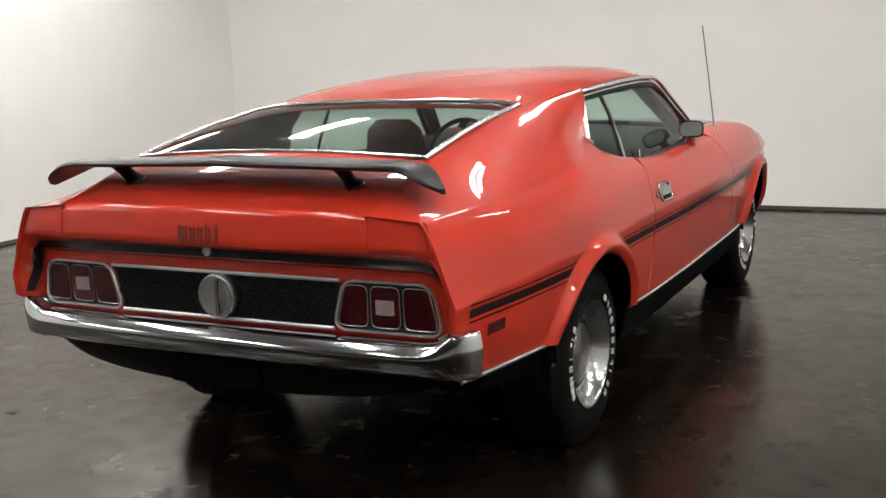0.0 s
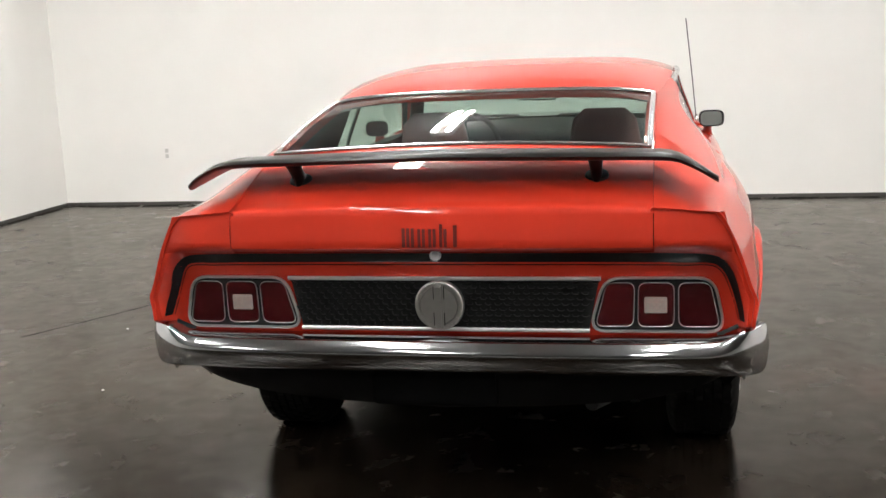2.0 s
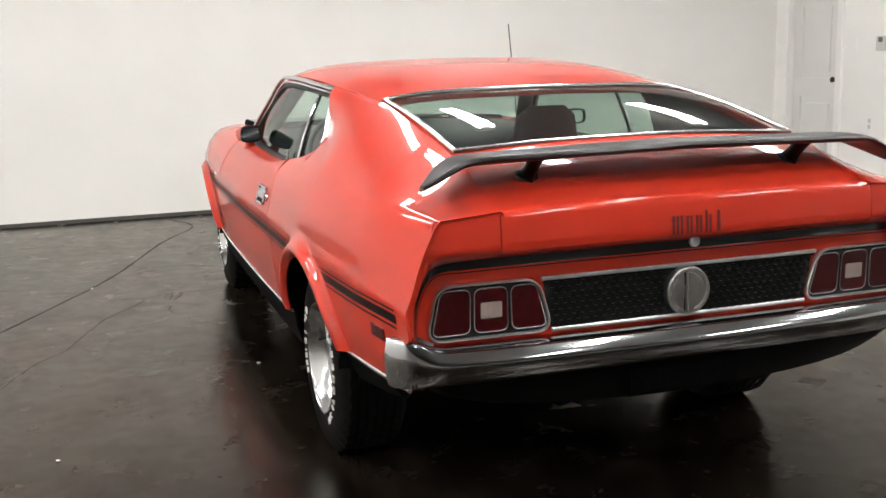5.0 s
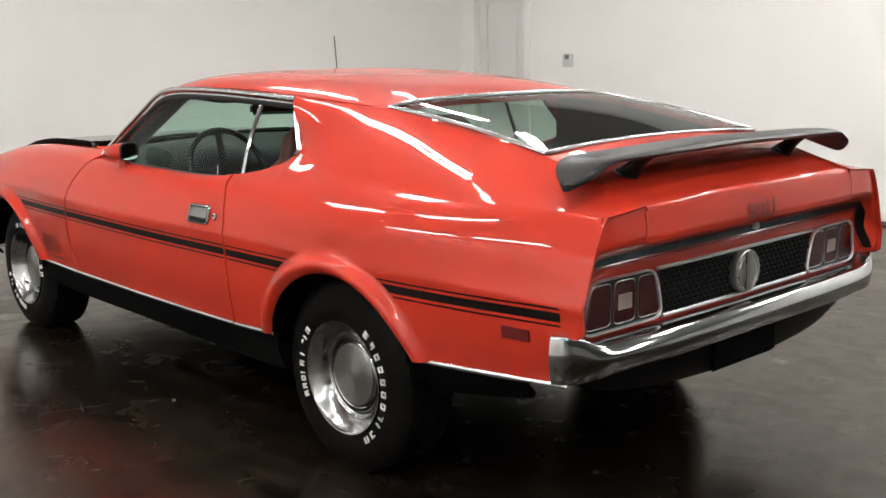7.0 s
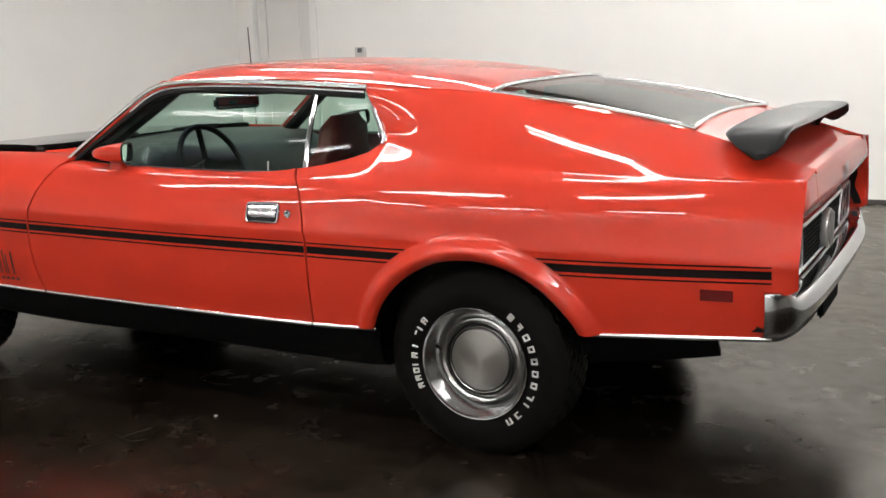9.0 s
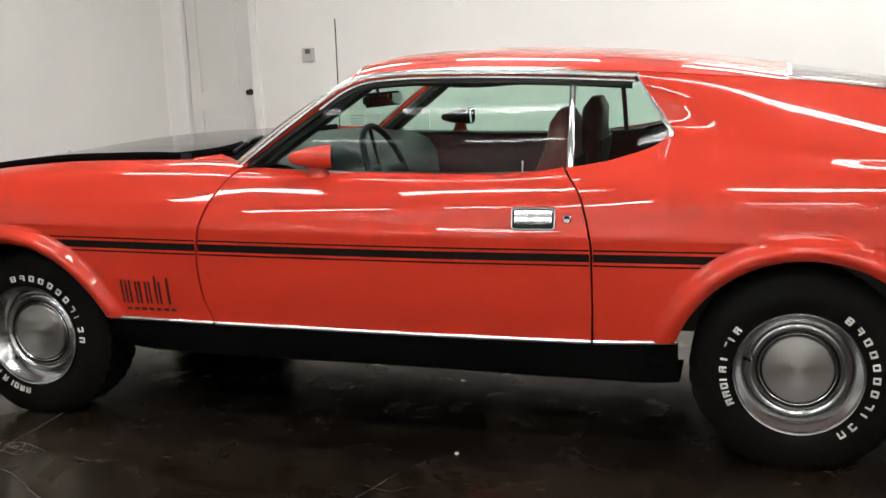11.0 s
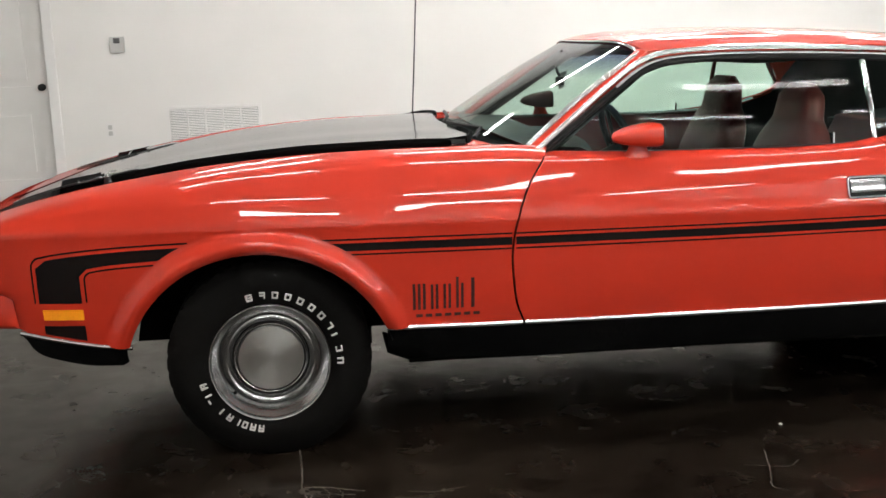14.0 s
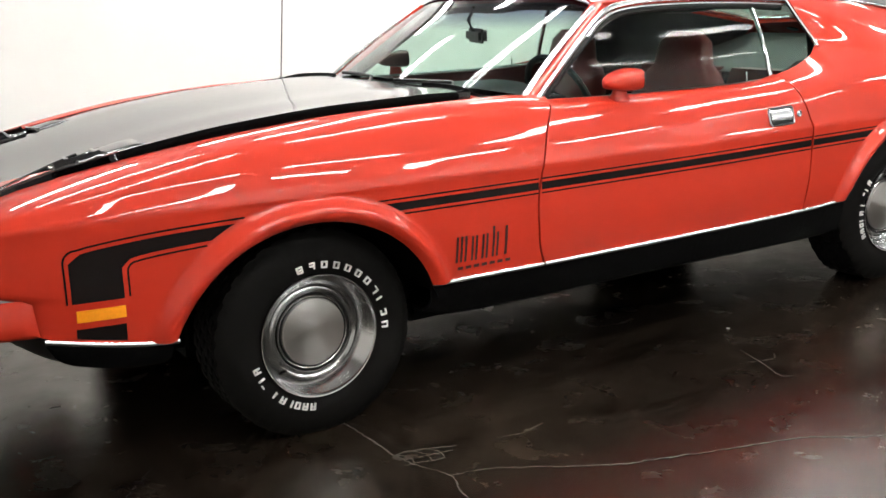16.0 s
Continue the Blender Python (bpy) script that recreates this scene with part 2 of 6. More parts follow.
def box(bm, lo, hi, bevel=0.0):
    vs = [bm.verts.new((x, y, z)) for x in (lo[0], hi[0]) for y in (lo[1], hi[1]) for z in (lo[2], hi[2])]
    fs = [bm.faces.new([vs[i] for i in f]) for f in ((0, 1, 3, 2), (4, 6, 7, 5), (0, 4, 5, 1), (2, 3, 7, 6), (0, 2, 6, 4), (1, 5, 7, 3))]
    if bevel:
        bmesh.ops.bevel(bm, geom=list({e for f in fs for e in f.edges}), offset=bevel, segments=2, affect="EDGES")
    return bm


def boxed(lo, hi, bevel=0.0):
    return box(bmesh.new(), lo, hi, bevel)


def grid(bm, cols, closed=False):
    """Quads over columns of points of one length."""
    vs = [[bm.verts.new(p) for p in col] for col in cols]
    n = len(vs[0])
    for a, b in zip(vs, vs[1:]):
        for j in range(n if closed else n - 1):
            k = (j + 1) % n
            bm.faces.new((a[j], b[j], b[k], a[k]))
    return vs


def flange(bm, depth, toward=(0, 0, 0)):
    """Turns the open edges of a sheet inwards, so that the panel has an edge of that depth."""
    bm.normal_update()
    edges = [e for e in bm.edges if len(e.link_faces) == 1]
    vs = {v for e in edges for v in e.verts}
    inner = {}
    for v in vs:
        n = v.normal.copy()
        if n.dot(Vector(toward) - v.co) < 0:
            n.negate()
        inner[v] = v.co + n * depth
    made = {v: bm.verts.new(p) for v, p in inner.items()}
    for e in edges:
        a, b = e.verts
        bm.faces.new((a, b, made[b], made[a]))
    return bm


def spline(keys, x):
    """Smooth curve through (x, value) keys (monotone between keys)."""
    xs, ys = np.array(keys, float).T
    h, d = np.diff(xs), np.diff(ys) / np.diff(xs)
    m = np.r_[d[0], [0 if a * b <= 0 else (u + v) * 3 / ((2 * v + u) / a + (v + 2 * u) / b) for a, b, u, v in zip(d, d[1:], h, h[1:])], d[-1]]
    x = min(max(x, xs[0]), xs[-1])
    i = min(max(int(np.searchsorted(xs, x)) - 1, 0), len(h) - 1)
    t = (x - xs[i]) / h[i]
    return float((1 + 2 * t) * (1 - t) ** 2 * ys[i] + t * (1 - t) ** 2 * h[i] * m[i] + t * t * (3 - 2 * t) * ys[i + 1] + t * t * (t - 1) * h[i] * m[i + 1])


def rounded(points, per=8):
    """A smooth line through points (Catmull-Rom)."""
    p = [np.array(q, float) for q in points]
    p = [2 * p[0] - p[1], *p, 2 * p[-1] - p[-2]]
    out = []
    for a, b, c, d in zip(p, p[1:], p[2:], p[3:]):
        for k in range(per):
            t = k / per
            out.append(0.5 * (2 * b + (c - a) * t + (2 * a - 5 * b + 4 * c - d) * t * t + (3 * b - a - 3 * c + d) * t**3))
    return out + [p[-2]]


def resample(points, n, bias=None):
    """n points evenly along a line."""
    p = np.array(points)
    s = np.r_[0, np.cumsum(np.linalg.norm(np.diff(p, axis=0), axis=1))]
    t = np.linspace(0, s[-1], n)
    return np.stack([np.interp(t, s, p[:, k]) for k in range(p.shape[1])], 1)


def tube(bm, points, wide, high=None, sides=8, closed=False, up=(0, 0, 1)):
    """A bar of oval section along a line."""
    high = high or wide
    p = [Vector(q) for q in points]
    rings = []
    for i, c in enumerate(p):
        a, b = (p[i - 1] if i or closed else c), (p[(i + 1) % len(p)] if i + 1 < len(p) or closed else c)
        d = (b - a).normalized()
        side = d.cross(Vector(up))
        side = side.normalized() if side.length > 1e-4 else d.orthogonal().normalized()
        top = side.cross(d)
        rings.append([c + side * (wide * math.cos(q)) + top * (high * math.sin(q)) for q in (2 * math.pi * (k + 0.5) / sides for k in range(sides))])
    if closed:
        rings.append(rings[0])
    vs = grid(bm, rings, True)
    if not closed:
        bm.faces.new(vs[0])
        bm.faces.new(vs[-1])
    return bm


def spun(bm, profile, centre, segments=64, closed=False, dent=None):
    """A profile of (y, radius) turned round an axis that runs along y through centre."""
    rings = []
    for k in range(segments + 1):
        q = 2 * math.pi * k / segments
        ring = []
        for j, (y, r) in enumerate(profile):
            rr = r - (dent(j, k) if dent else 0)
            ring.append((centre[0] + rr * math.cos(q), centre[1] + y, centre[2] + rr * math.sin(q)))
        rings.append(ring)
    grid(bm, rings, closed)
    bmesh.ops.remove_doubles(bm, verts=bm.verts, dist=1e-5)
    return bm


def sheet(bm, cols, depth, toward):
    grid(bm, cols)
    return flange(bm, depth, toward)


def both(points, side):
    return [(x, y * side, z) for x, y, z in points]


# ---- the room ----
def wall(name, lo, hi, label, holes=()):
    """A wall slab; holes: (from, to, height) along its length, open from the floor up."""
    bm = bmesh.new()
    along = 0 if hi[0] - lo[0] > hi[1] - lo[1] else 1
    at = lo[along]
    for a, b, top in sorted(holes):
        l, h = list(lo), list(hi)
        l[along], h[along] = at, a
        box(bm, l, h)
        l, h = list(lo), list(hi)
        l[along], h[along], l[2] = a, b, top
        box(bm, l, h)
        at = b
    l = list(lo)
    l[along] = at
    box(bm, l, hi)
    return thing(name, bm, WALL, label, "wall", kind="structure", angle=20)


R = ROOM
DOOR = (4.74, 5.46, 2.06)
thing("floor", boxed((R["x0"] - 0.2, R["y0"] - 0.8, -0.15), (R["x1"] + 0.2, R["y1"] + 0.2, 0)), FLOOR, "dark brown sealed concrete floor with rust-red stains", "floor", kind="structure", angle=20)
thing("ceiling", boxed((R["x0"], R["y0"], R["z"]), (R["x1"], R["y1"], R["z"] + 0.15)), CEIL, "plain grey painted ceiling above the lamps", "ceiling", kind="structure", angle=20)
wall("wall_front", (R["x1"], R["y0"], 0), (R["x1"] + 0.15, R["y1"], R["z"]), "plain white painted showroom wall")
wall("wall_rear", (R["x0"] - 0.15, R["y0"], 0), (R["x0"], R["y1"], R["z"]), "plain white painted showroom wall")
wall("wall_left", (R["x0"], R["y1"], 0), (R["x1"], R["y1"] + 0.15, R["z"]), "plain white painted showroom wall")
wall("wall_right", (R["x0"], R["y0"] - 0.15, 0), (R["x1"], R["y0"], R["z"]), "white painted wall with a panelled door", [DOOR])


def baseboard(lo, hi):
    thing("baseboard", boxed(lo, hi, 0.004), BASE, "dark grey rubber base strip along the wall", "baseboard", kind="structure")


B, H = 0.012, 0.032
baseboard((R["x1"] - B, R["y0"], 0), (R["x1"] - 0.001, R["y1"], H))
baseboard((R["x0"] + 0.001, R["y0"], 0), (R["x0"] + B, R["y1"], H))
baseboard((R["x0"] + B, R["y1"] - B, 0), (R["x1"] - B, R["y1"] - 0.001, H))
baseboard((R["x0"] + B, R["y0"] + 0.001, 0), (DOOR[0] - 0.09, R["y0"] + B, H))


def panel_door():
    """Two-panel door with casing and knob, closed, set into the right-hand wall."""
    x0, x1, top, y = DOOR[0], DOOR[1], DOOR[2], R["y0"]
    root = tagged(new("door_1"), "closed white two-panel door with a dark knob", "door", kind="structure")
    bm = bmesh.new()
    back = y - 0.05
    rails = [(0.01, 0.20), (0.80, 0.98), (1.90, top - 0.006)]
    for a, b in rails:
        box(bm, (x0 + 0.010, back - 0.035, a), (x1 - 0.010, back, b), 0.003)
    for a, b in ((0.20, 0.80), (0.98, 1.90)):
        for l, r in ((x0 + 0.010, x0 + 0.12), (x1 - 0.12, x1 - 0.010)):
            box(bm, (l, back - 0.035, a), (r, back, b), 0.003)
        box(bm, (x0 + 0.12, back - 0.034, a), (x1 - 0.12, back - 0.022, b))
        box(bm, (x0 + 0.17, back - 0.030, a + 0.05), (x1 - 0.17, back - 0.004, b - 0.05), 0.014)
    part("leaf", bm, DOOR_SHADED, root, angle=30)
    for l, r in ((x0 - 0.075, x0 + 0.002), (x1 - 0.002, x1 + 0.075)):
        part("casing", boxed((l, y - 0.08, 0), (r, y + 0.028, top + 0.002), 0.005), TRIM, root)
    part("casing", boxed((x0 - 0.075, y - 0.08, top), (x1 + 0.075, y + 0.028, top + 0.075), 0.005), TRIM, root)
    kx, kz = x0 + 0.065, 0.97
    bm = bmesh.new()
    spun(bm, [(0, 0.0), (0, 0.030), (0.008, 0.030), (0.012, 0.012), (0.035, 0.012), (0.042, 0.024), (0.056, 0.027), (0.066, 0.018), (0.068, 0.0)], (kx, back, kz), 24)
    part("door_knob", bm, PLASTIC, root, "dark round door knob")
    wall_bm = boxed((x0 - 0.3, y - 0.20, 0), (x1 + 0.3, y - 0.152, top + 0.2))
    part("backing", wall_bm, DARK, root)


panel_door()


def wall_plate(name, x, z, w, h, label, category, kind="switch"):
    """A small plate on the right-hand wall."""
    y = R["y0"]
    root = tagged(new(name), label, category)
    part("plate", boxed((x - w / 2, y, z - h / 2), (x + w / 2, y + 0.006, z + h / 2), 0.002), TRIM, root)
    if kind == "switch":
        part("rocker", boxed((x - 0.016, y + 0.006, z - 0.032), (x + 0.016, y + 0.011, z + 0.032), 0.002), TRIM, root)
    elif kind == "outlet":
        for dz in (-0.026, 0.026):
            part("socket", boxed((x - 0.017, y + 0.006, z + dz - 0.019), (x + 0.017, y + 0.009, z + dz + 0.019), 0.003), GREY_PLASTIC, root)
    return root


wall_plate("light_switch", 4.53, 1.29, 0.075, 0.12, "white light switch on the wall beside the door", "switch")
wall_plate("wall_outlet", 4.275, 0.59, 0.075, 0.12, "white power outlet low on the wall", "outlet", kind="outlet")


def thermostat():
    x, z, y = 4.155, 1.300, R["y0"]
    root = tagged(new("thermostat"), "small white thermostat with a grey display on the wall", "thermostat")
    part("body", boxed((x - 0.060, y, z - 0.065), (x + 0.060, y + 0.034, z + 0.065), 0.006), GREY_PLASTIC, root)
    part("display", boxed((x - 0.026, y + 0.034, z + 0.012), (x + 0.026, y + 0.037, z + 0.055), 0.002), DARK_GREY, root, "grey display window")
    part("button_row", boxed((x - 0.045, y + 0.034, z - 0.058), (x + 0.045, y + 0.037, z - 0.046), 0.002), GREY_PLASTIC, root)


thermostat()


def wall_vent():
    """Wide return-air grille: a frame with five bays of thin slats."""
    x0, x1, z0, z1, y = 3.00, 3.805, 0.362, 0.772, R["y0"]
    root = tagged(new("wall_vent"), "wide white return-air grille with five slatted bays", "vent")
    f = 0.028
    part("frame", boxed((x0, y, z1 - f), (x1, y + 0.014, z1), 0.003), TRIM, root)
    part("frame", boxed((x0, y, z0), (x1, y + 0.014, z0 + f), 0.003), TRIM, root)
    part("frame", boxed((x0, y, z0 + f), (x0 + f, y + 0.014, z1 - f), 0.003), TRIM, root)
    part("frame", boxed((x1 - f, y, z0 + f), (x1, y + 0.014, z1 - f), 0.003), TRIM, root)
    part("backing", boxed((x0 + f, y, z0 + f), (x1 - f, y + 0.002, z1 - f)), VENT_BACK, root)
    bay = (x1 - x0 - 2 * f) / 5
    for k in range(1, 5):
        x = x0 + f + bay * k
        part("mullion", boxed((x - 0.006, y + 0.002, z0 + f), (x + 0.006, y + 0.013, z1 - f)), TRIM, root)
    n = 25
    for k in range(n):
        z = z0 + f + (z1 - z0 - 2 * f) * (k + 0.5) / n
        bm = bmesh.new()
        grid(bm, [[(x, y + 0.003, z + 0.0055), (x, y + 0.010, z - 0.0030), (x, y + 0.010, z - 0.004), (x, y + 0.003, z + 0.003)] for x in (x0 + f, x1 - f)], True)
        part("slat", bm, TRIM, root)


wall_vent()


def front_outlet(y, z):
    x = R["x1"]
    root = tagged(new("wall_outlet"), "white power outlet low on the plain wall", "outlet")
    part("plate", boxed((x - 0.006, y - 0.038, z - 0.06), (x, y + 0.038, z + 0.06), 0.002), TRIM, root)
    for dz in (-0.026, 0.026):
        part("socket", boxed((x - 0.009, y - 0.017, z + dz - 0.019), (x - 0.006, y + 0.017, z + dz + 0.019), 0.002), GREY_PLASTIC, root)


front_outlet(4.05, 0.50)
front_outlet(-3.5, 0.55)


def crack(points, width, mat, label, seed, name="floor_crack"):
    """A thin uneven line in the floor."""
    rnd = random.Random(seed)
    line = resample(rounded([(x, y, 0) for x, y in points], 6), 10 * len(points))
    bm = bmesh.new()
    cols = []
    for i, (x, y, z) in enumerate(line):
        a, b = line[max(i - 1, 0)], line[min(i + 1, len(line) - 1)]
        d = Vector((b[0] - a[0], b[1] - a[1], 0)).normalized()
        s, w = Vector((-d.y, d.x, 0)), width * rnd.uniform(0.3, 1.0)
        c = Vector((x, y, 0.0012)) + s * rnd.uniform(-1, 1) * min(width * 0.8, 0.003)
        cols.append([c + s * w / 2, c - s * w / 2])
    grid(bm, cols)
    return thing(name, bm, mat, label, "crack", kind="structure")


crack([(1.0, 2.66), (1.27, 2.51), (2.0, 2.13), (2.65, 1.79), (3.34, 1.46), (4.41, 1.09), (5.05, 0.80), (5.5, 0.95)], 0.012, CRACK, "long dark crack across the concrete floor", 1)
crack([(2.695, 0.80), (2.69, 0.875), (2.687, 1.0), (2.684, 1.115), (2.66, 1.22), (2.622, 1.319), (2.649, 1.41), (2.66, 1.50)], 0.006, PALE_CRACK, "short pale crack in the concrete floor", 2)
crack([(2.622, 1.319), (2.55, 1.335), (2.476, 1.367), (2.331, 1.468), (2.195, 1.553), (2.081, 1.593), (1.882, 1.665), (1.655, 1.74), (1.48, 1.86), (1.1, 2.02)], 0.006, PALE_CRACK, "pale crack running over the concrete floor", 3)
crack([(2.69, 1.11), (2.642, 1.108), (2.56, 1.136), (2.502, 1.165)], 0.007, PALE_CRACK, "short pale crack in the concrete floor", 4)
crack([(2.687, 1.146), (2.60, 1.169), (2.528, 1.18)], 0.006, PALE_CRACK, "short pale crack in the concrete floor", 5)
crack([(2.697, 1.185), (2.64, 1.195), (2.605, 1.208), (2.57, 1.212)], 0.005, PALE_CRACK, "short pale crack in the concrete floor", 9)
crack([(2.672, 1.115), (2.655, 1.15), (2.662, 1.19)], 0.004, PALE_CRACK, "short pale crack in the concrete floor", 10)
crack([(2.625, 1.115), (2.605, 1.16), (2.612, 1.205)], 0.004, PALE_CRACK, "short pale crack in the concrete floor", 11)
crack([(2.585, 1.125), (2.565, 1.165), (2.57, 1.205)], 0.004, PALE_CRACK, "short pale crack in the concrete floor", 12)
crack([(2.371, 1.19), (2.335, 1.20), (2.299, 1.209), (2.24, 1.20), (2.198, 1.19)], 0.006, PALE_CRACK, "short pale crack in the concrete floor", 13)
crack([(1.222, 1.105), (1.256, 1.215), (1.278, 1.285), (1.311, 1.363), (1.275, 1.393)], 0.004, PALE_CRACK, "short pale crack in the concrete floor", 6)
crack([(1.33, 1.20), (1.27, 1.22), (1.20, 1.24), (1.15, 1.20)], 0.003, PALE_CRACK, "short pale crack in the concrete floor", 7)
crack([(3.30, 0.75), (3.45, 0.95), (3.52, 1.2)], 0.004, CRACK, "thin dark crack in the concrete floor", 8)


def debris(x, y, r, seed):
    rnd = random.Random(seed)
    bm = bmesh.new()
    bmesh.ops.create_icosphere(bm, subdivisions=1, radius=r)
    for v in bm.verts:
        v.co = Vector((v.co.x * rnd.uniform(0.7, 1.3) + x, v.co.y * rnd.uniform(0.7, 1.3) + y, (v.co.z + r) * 0.5 * rnd.uniform(0.8, 1.0)))
    thing("paint_chip", bm, TRIM, "tiny pale chip lying on the floor", "debris", "chips on the floor")


for k, (x, y) in enumerate(((1.078, 0.913), (1.18, 2.15), (-1.6, -2.2), (-0.4, 2.2), (0.2, 1.75), (3.0, 1.6))):
    debris(x, y, 0.008, k)


def strip_light(x, y, length):
    """Ceiling strip: a white channel with two bright tubes."""
    z = R["z"]
    root = tagged(new("strip_light"), "long white fluorescent strip light on the ceiling", "lamp", "strip lights on the ceiling")
    part("channel", boxed((x - length / 2, y - 0.085, z - 0.05), (x + length / 2, y + 0.085, z - 0.001), 0.006), TRIM, root)
    for dy in (-0.052, 0.052):
        bm = tube(bmesh.new(), [(x - length / 2 + 0.02, y + dy, z - 0.075), (x + length / 2 - 0.02, y + dy, z - 0.075)], 0.026, 0.020, 10)
        part("tube", bm, TUBE, root, "glowing lamp tube")
    return root


for x in (-3.9, -2.05, -0.20, 1.60, 3.25):
    for y in (-4.55, -2.75, -0.95, 0.85, 2.65, 4.45):
        # Row at y -4.55: only two lamps, added to brighten the car's right rear.
        if y > -4 or -3 < x < 0:
            strip_light(x, y, 1.18)


# ---- the car: body lines (left half; x ahead from the rear axle, y to the left, z up) ----
WHEELS = {"rear": (0.0, 0.318), "front": (2.769, 0.318)}
ARCH = {"rear": (-0.015, 0.279, 0.403), "front": (2.793, 0.254, 0.433)}
TIRE_R = 0.328
TRACK = {"rear": 0.738, "front": 0.717}

LINE_TRIM_Z = [(-1.0, 0.495), (-0.4, 0.462), (0.35, 0.412), (0.62, 0.402), (1.95, 0.416), (2.39, 0.422), (3.18, 0.392), (3.54, 0.445), (3.7, 0.485)]
LINE_TRIM_Y = [(-1.0, 0.812), (-0.6, 0.845), (0.0, 0.872), (0.62, 0.880), (1.3, 0.892), (1.95, 0.895), (2.4, 0.885), (2.77, 0.872), (3.2, 0.815), (3.5, 0.765), (3.7, 0.70)]
LINE_CREASE_Z = [(-1.0, 0.715), (0.0, 0.735), (1.18, 0.743), (1.98, 0.757), (2.8, 0.769), (3.4, 0.765), (3.7, 0.757)]
LINE_CREASE_Y = [(-1.0, 0.842), (-0.6, 0.882), (0.0, 0.908), (0.6, 0.912), (1.3, 0.925), (1.95, 0.928), (2.4, 0.922), (2.77, 0.905), (3.2, 0.850), (3.5, 0.795), (3.7, 0.725)]
LINE_SHOULDER_Z = [(-1.0, 0.85), (0.0, 0.845), (1.2, 0.84), (2.0, 0.85), (2.8, 0.860), (3.2, 0.846), (3.5, 0.811), (3.7, 0.768)]
LINE_SHOULDER_Y = [(-1.0, 0.794), (-0.6, 0.861), (0.0, 0.892), (0.6, 0.881), (1.3, 0.8915), (2.0, 0.893), (2.4, 0.884), (2.8, 0.866), (3.2, 0.813), (3.5, 0.754), (3.7, 0.700)]
LINE_TOP_Z = [(-1.0, 0.930), (-0.6, 0.920), (0.0, 0.925), (0.6, 0.908), (1.2, 0.906), (1.8, 0.924), (2.3, 0.936), (2.8, 0.926), (3.2, 0.881), (3.5, 0.826), (3.7, 0.775)]
LINE_TOP_Y = [(-1.0, 0.757), (-0.6, 0.824), (0.0, 0.848), (0.6, 0.846), (1.2, 0.852), (1.8, 0.845), (2.3, 0.824), (2.8, 0.808), (3.2, 0.764), (3.5, 0.708), (3.7, 0.655)]
# fender: the rounded ridge and the hood gap
LINE_RIDGE_Z = [(1.75, 0.942), (1.9, 0.956), (2.1, 0.971), (2.4, 0.971), (2.8, 0.953), (3.2, 0.901), (3.5, 0.839), (3.7, 0.780)]
LINE_RIDGE_Y = [(1.75, 0.775), (2.1, 0.765), (2.8, 0.722), (3.2, 0.665), (3.5, 0.622), (3.7, 0.60)]
LINE_GAP_Z = [(1.75, 0.970), (2.1, 0.988), (2.55, 0.982), (2.9, 0.955), (3.25, 0.900), (3.5, 0.845), (3.7, 0.782)]
LINE_EDGE_Z = [(1.75, 0.940), (1.9, 0.956), (2.1, 0.973), (2.55, 0.967), (2.9, 0.940), (3.25, 0.890), (3.5, 0.840), (3.7, 0.782)]
LINE_GAP_Y = [(1.75, 0.72), (2.1, 0.705), (2.55, 0.685), (3.0, 0.632), (3.3, 0.585), (3.5, 0.55), (3.7, 0.52)]
# door and quarter window sill
LINE_SILL_Z = [(0.39, 1.045), (0.45, 1.005), (0.55, 0.965), (0.66, 0.944), (0.78, 0.934), (1.0, 0.929), (1.3, 0.933), (1.6, 0.939), (1.9, 0.948)]
LINE_SILL_Y = [(0.39, 0.715), (0.45, 0.740), (0.55, 0.772), (0.66, 0.795), (0.78, 0.806), (1.3, 0.808), (1.6, 0.802), (1.9, 0.770)]


def flare(x, z):
    """How far the wheel-arch flares stand out of the body side."""
    out = 0.0
    for cx, cz, r in ARCH.values():
        d = math.hypot(x - cx, z - cz) - r
        if d < 0.10:
            t = min(max((d - 0.030) / 0.050, 0), 1)
            rim = 0.034 * (1 - t * t * (3 - 2 * t))
            rim -= 0.022 * max(0.0, 1 - d / 0.03) ** 2
            low = min(max((z - 0.36) / 0.10, 0), 1)
            out = max(out, rim * (0.5 + 0.5 * low))
    return out


def section(x, upper):
    """The body's section at x: a dense line of (y, z) from the trim upwards; upper: further points above the shoulder."""
    zt, yt, zc, yc = spline(LINE_TRIM_Z, x), spline(LINE_TRIM_Y, x), spline(LINE_CREASE_Z, x), spline(LINE_CREASE_Y, x)
    low = [(yt - 0.004, zt), (yt * 0.55 + yc * 0.45 + 0.004, zt * 0.6 + zc * 0.4), (yc - 0.005, zc - 0.035), (yc, zc - 0.006)]
    zs, ys = spline(LINE_SHOULDER_Z, x), spline(LINE_SHOULDER_Y, x)
    k = min(max((x - 1.0) / 0.9, 0), 1)
    f = 0.38 + 0.12 * k
    high = [(yc - 0.001, zc + 0.006), (yc + (ys - yc) * f + 0.0024 * k, zc + (zs - zc) * f - 0.004 + 0.006 * k)]
    high += [(spline(LINE_SHOULDER_Y, x), spline(LINE_SHOULDER_Z, x)), (spline(LINE_TOP_Y, x), spline(LINE_TOP_Z, x)), *upper]
    return np.array(rounded(low, 8) + rounded(high, 8))


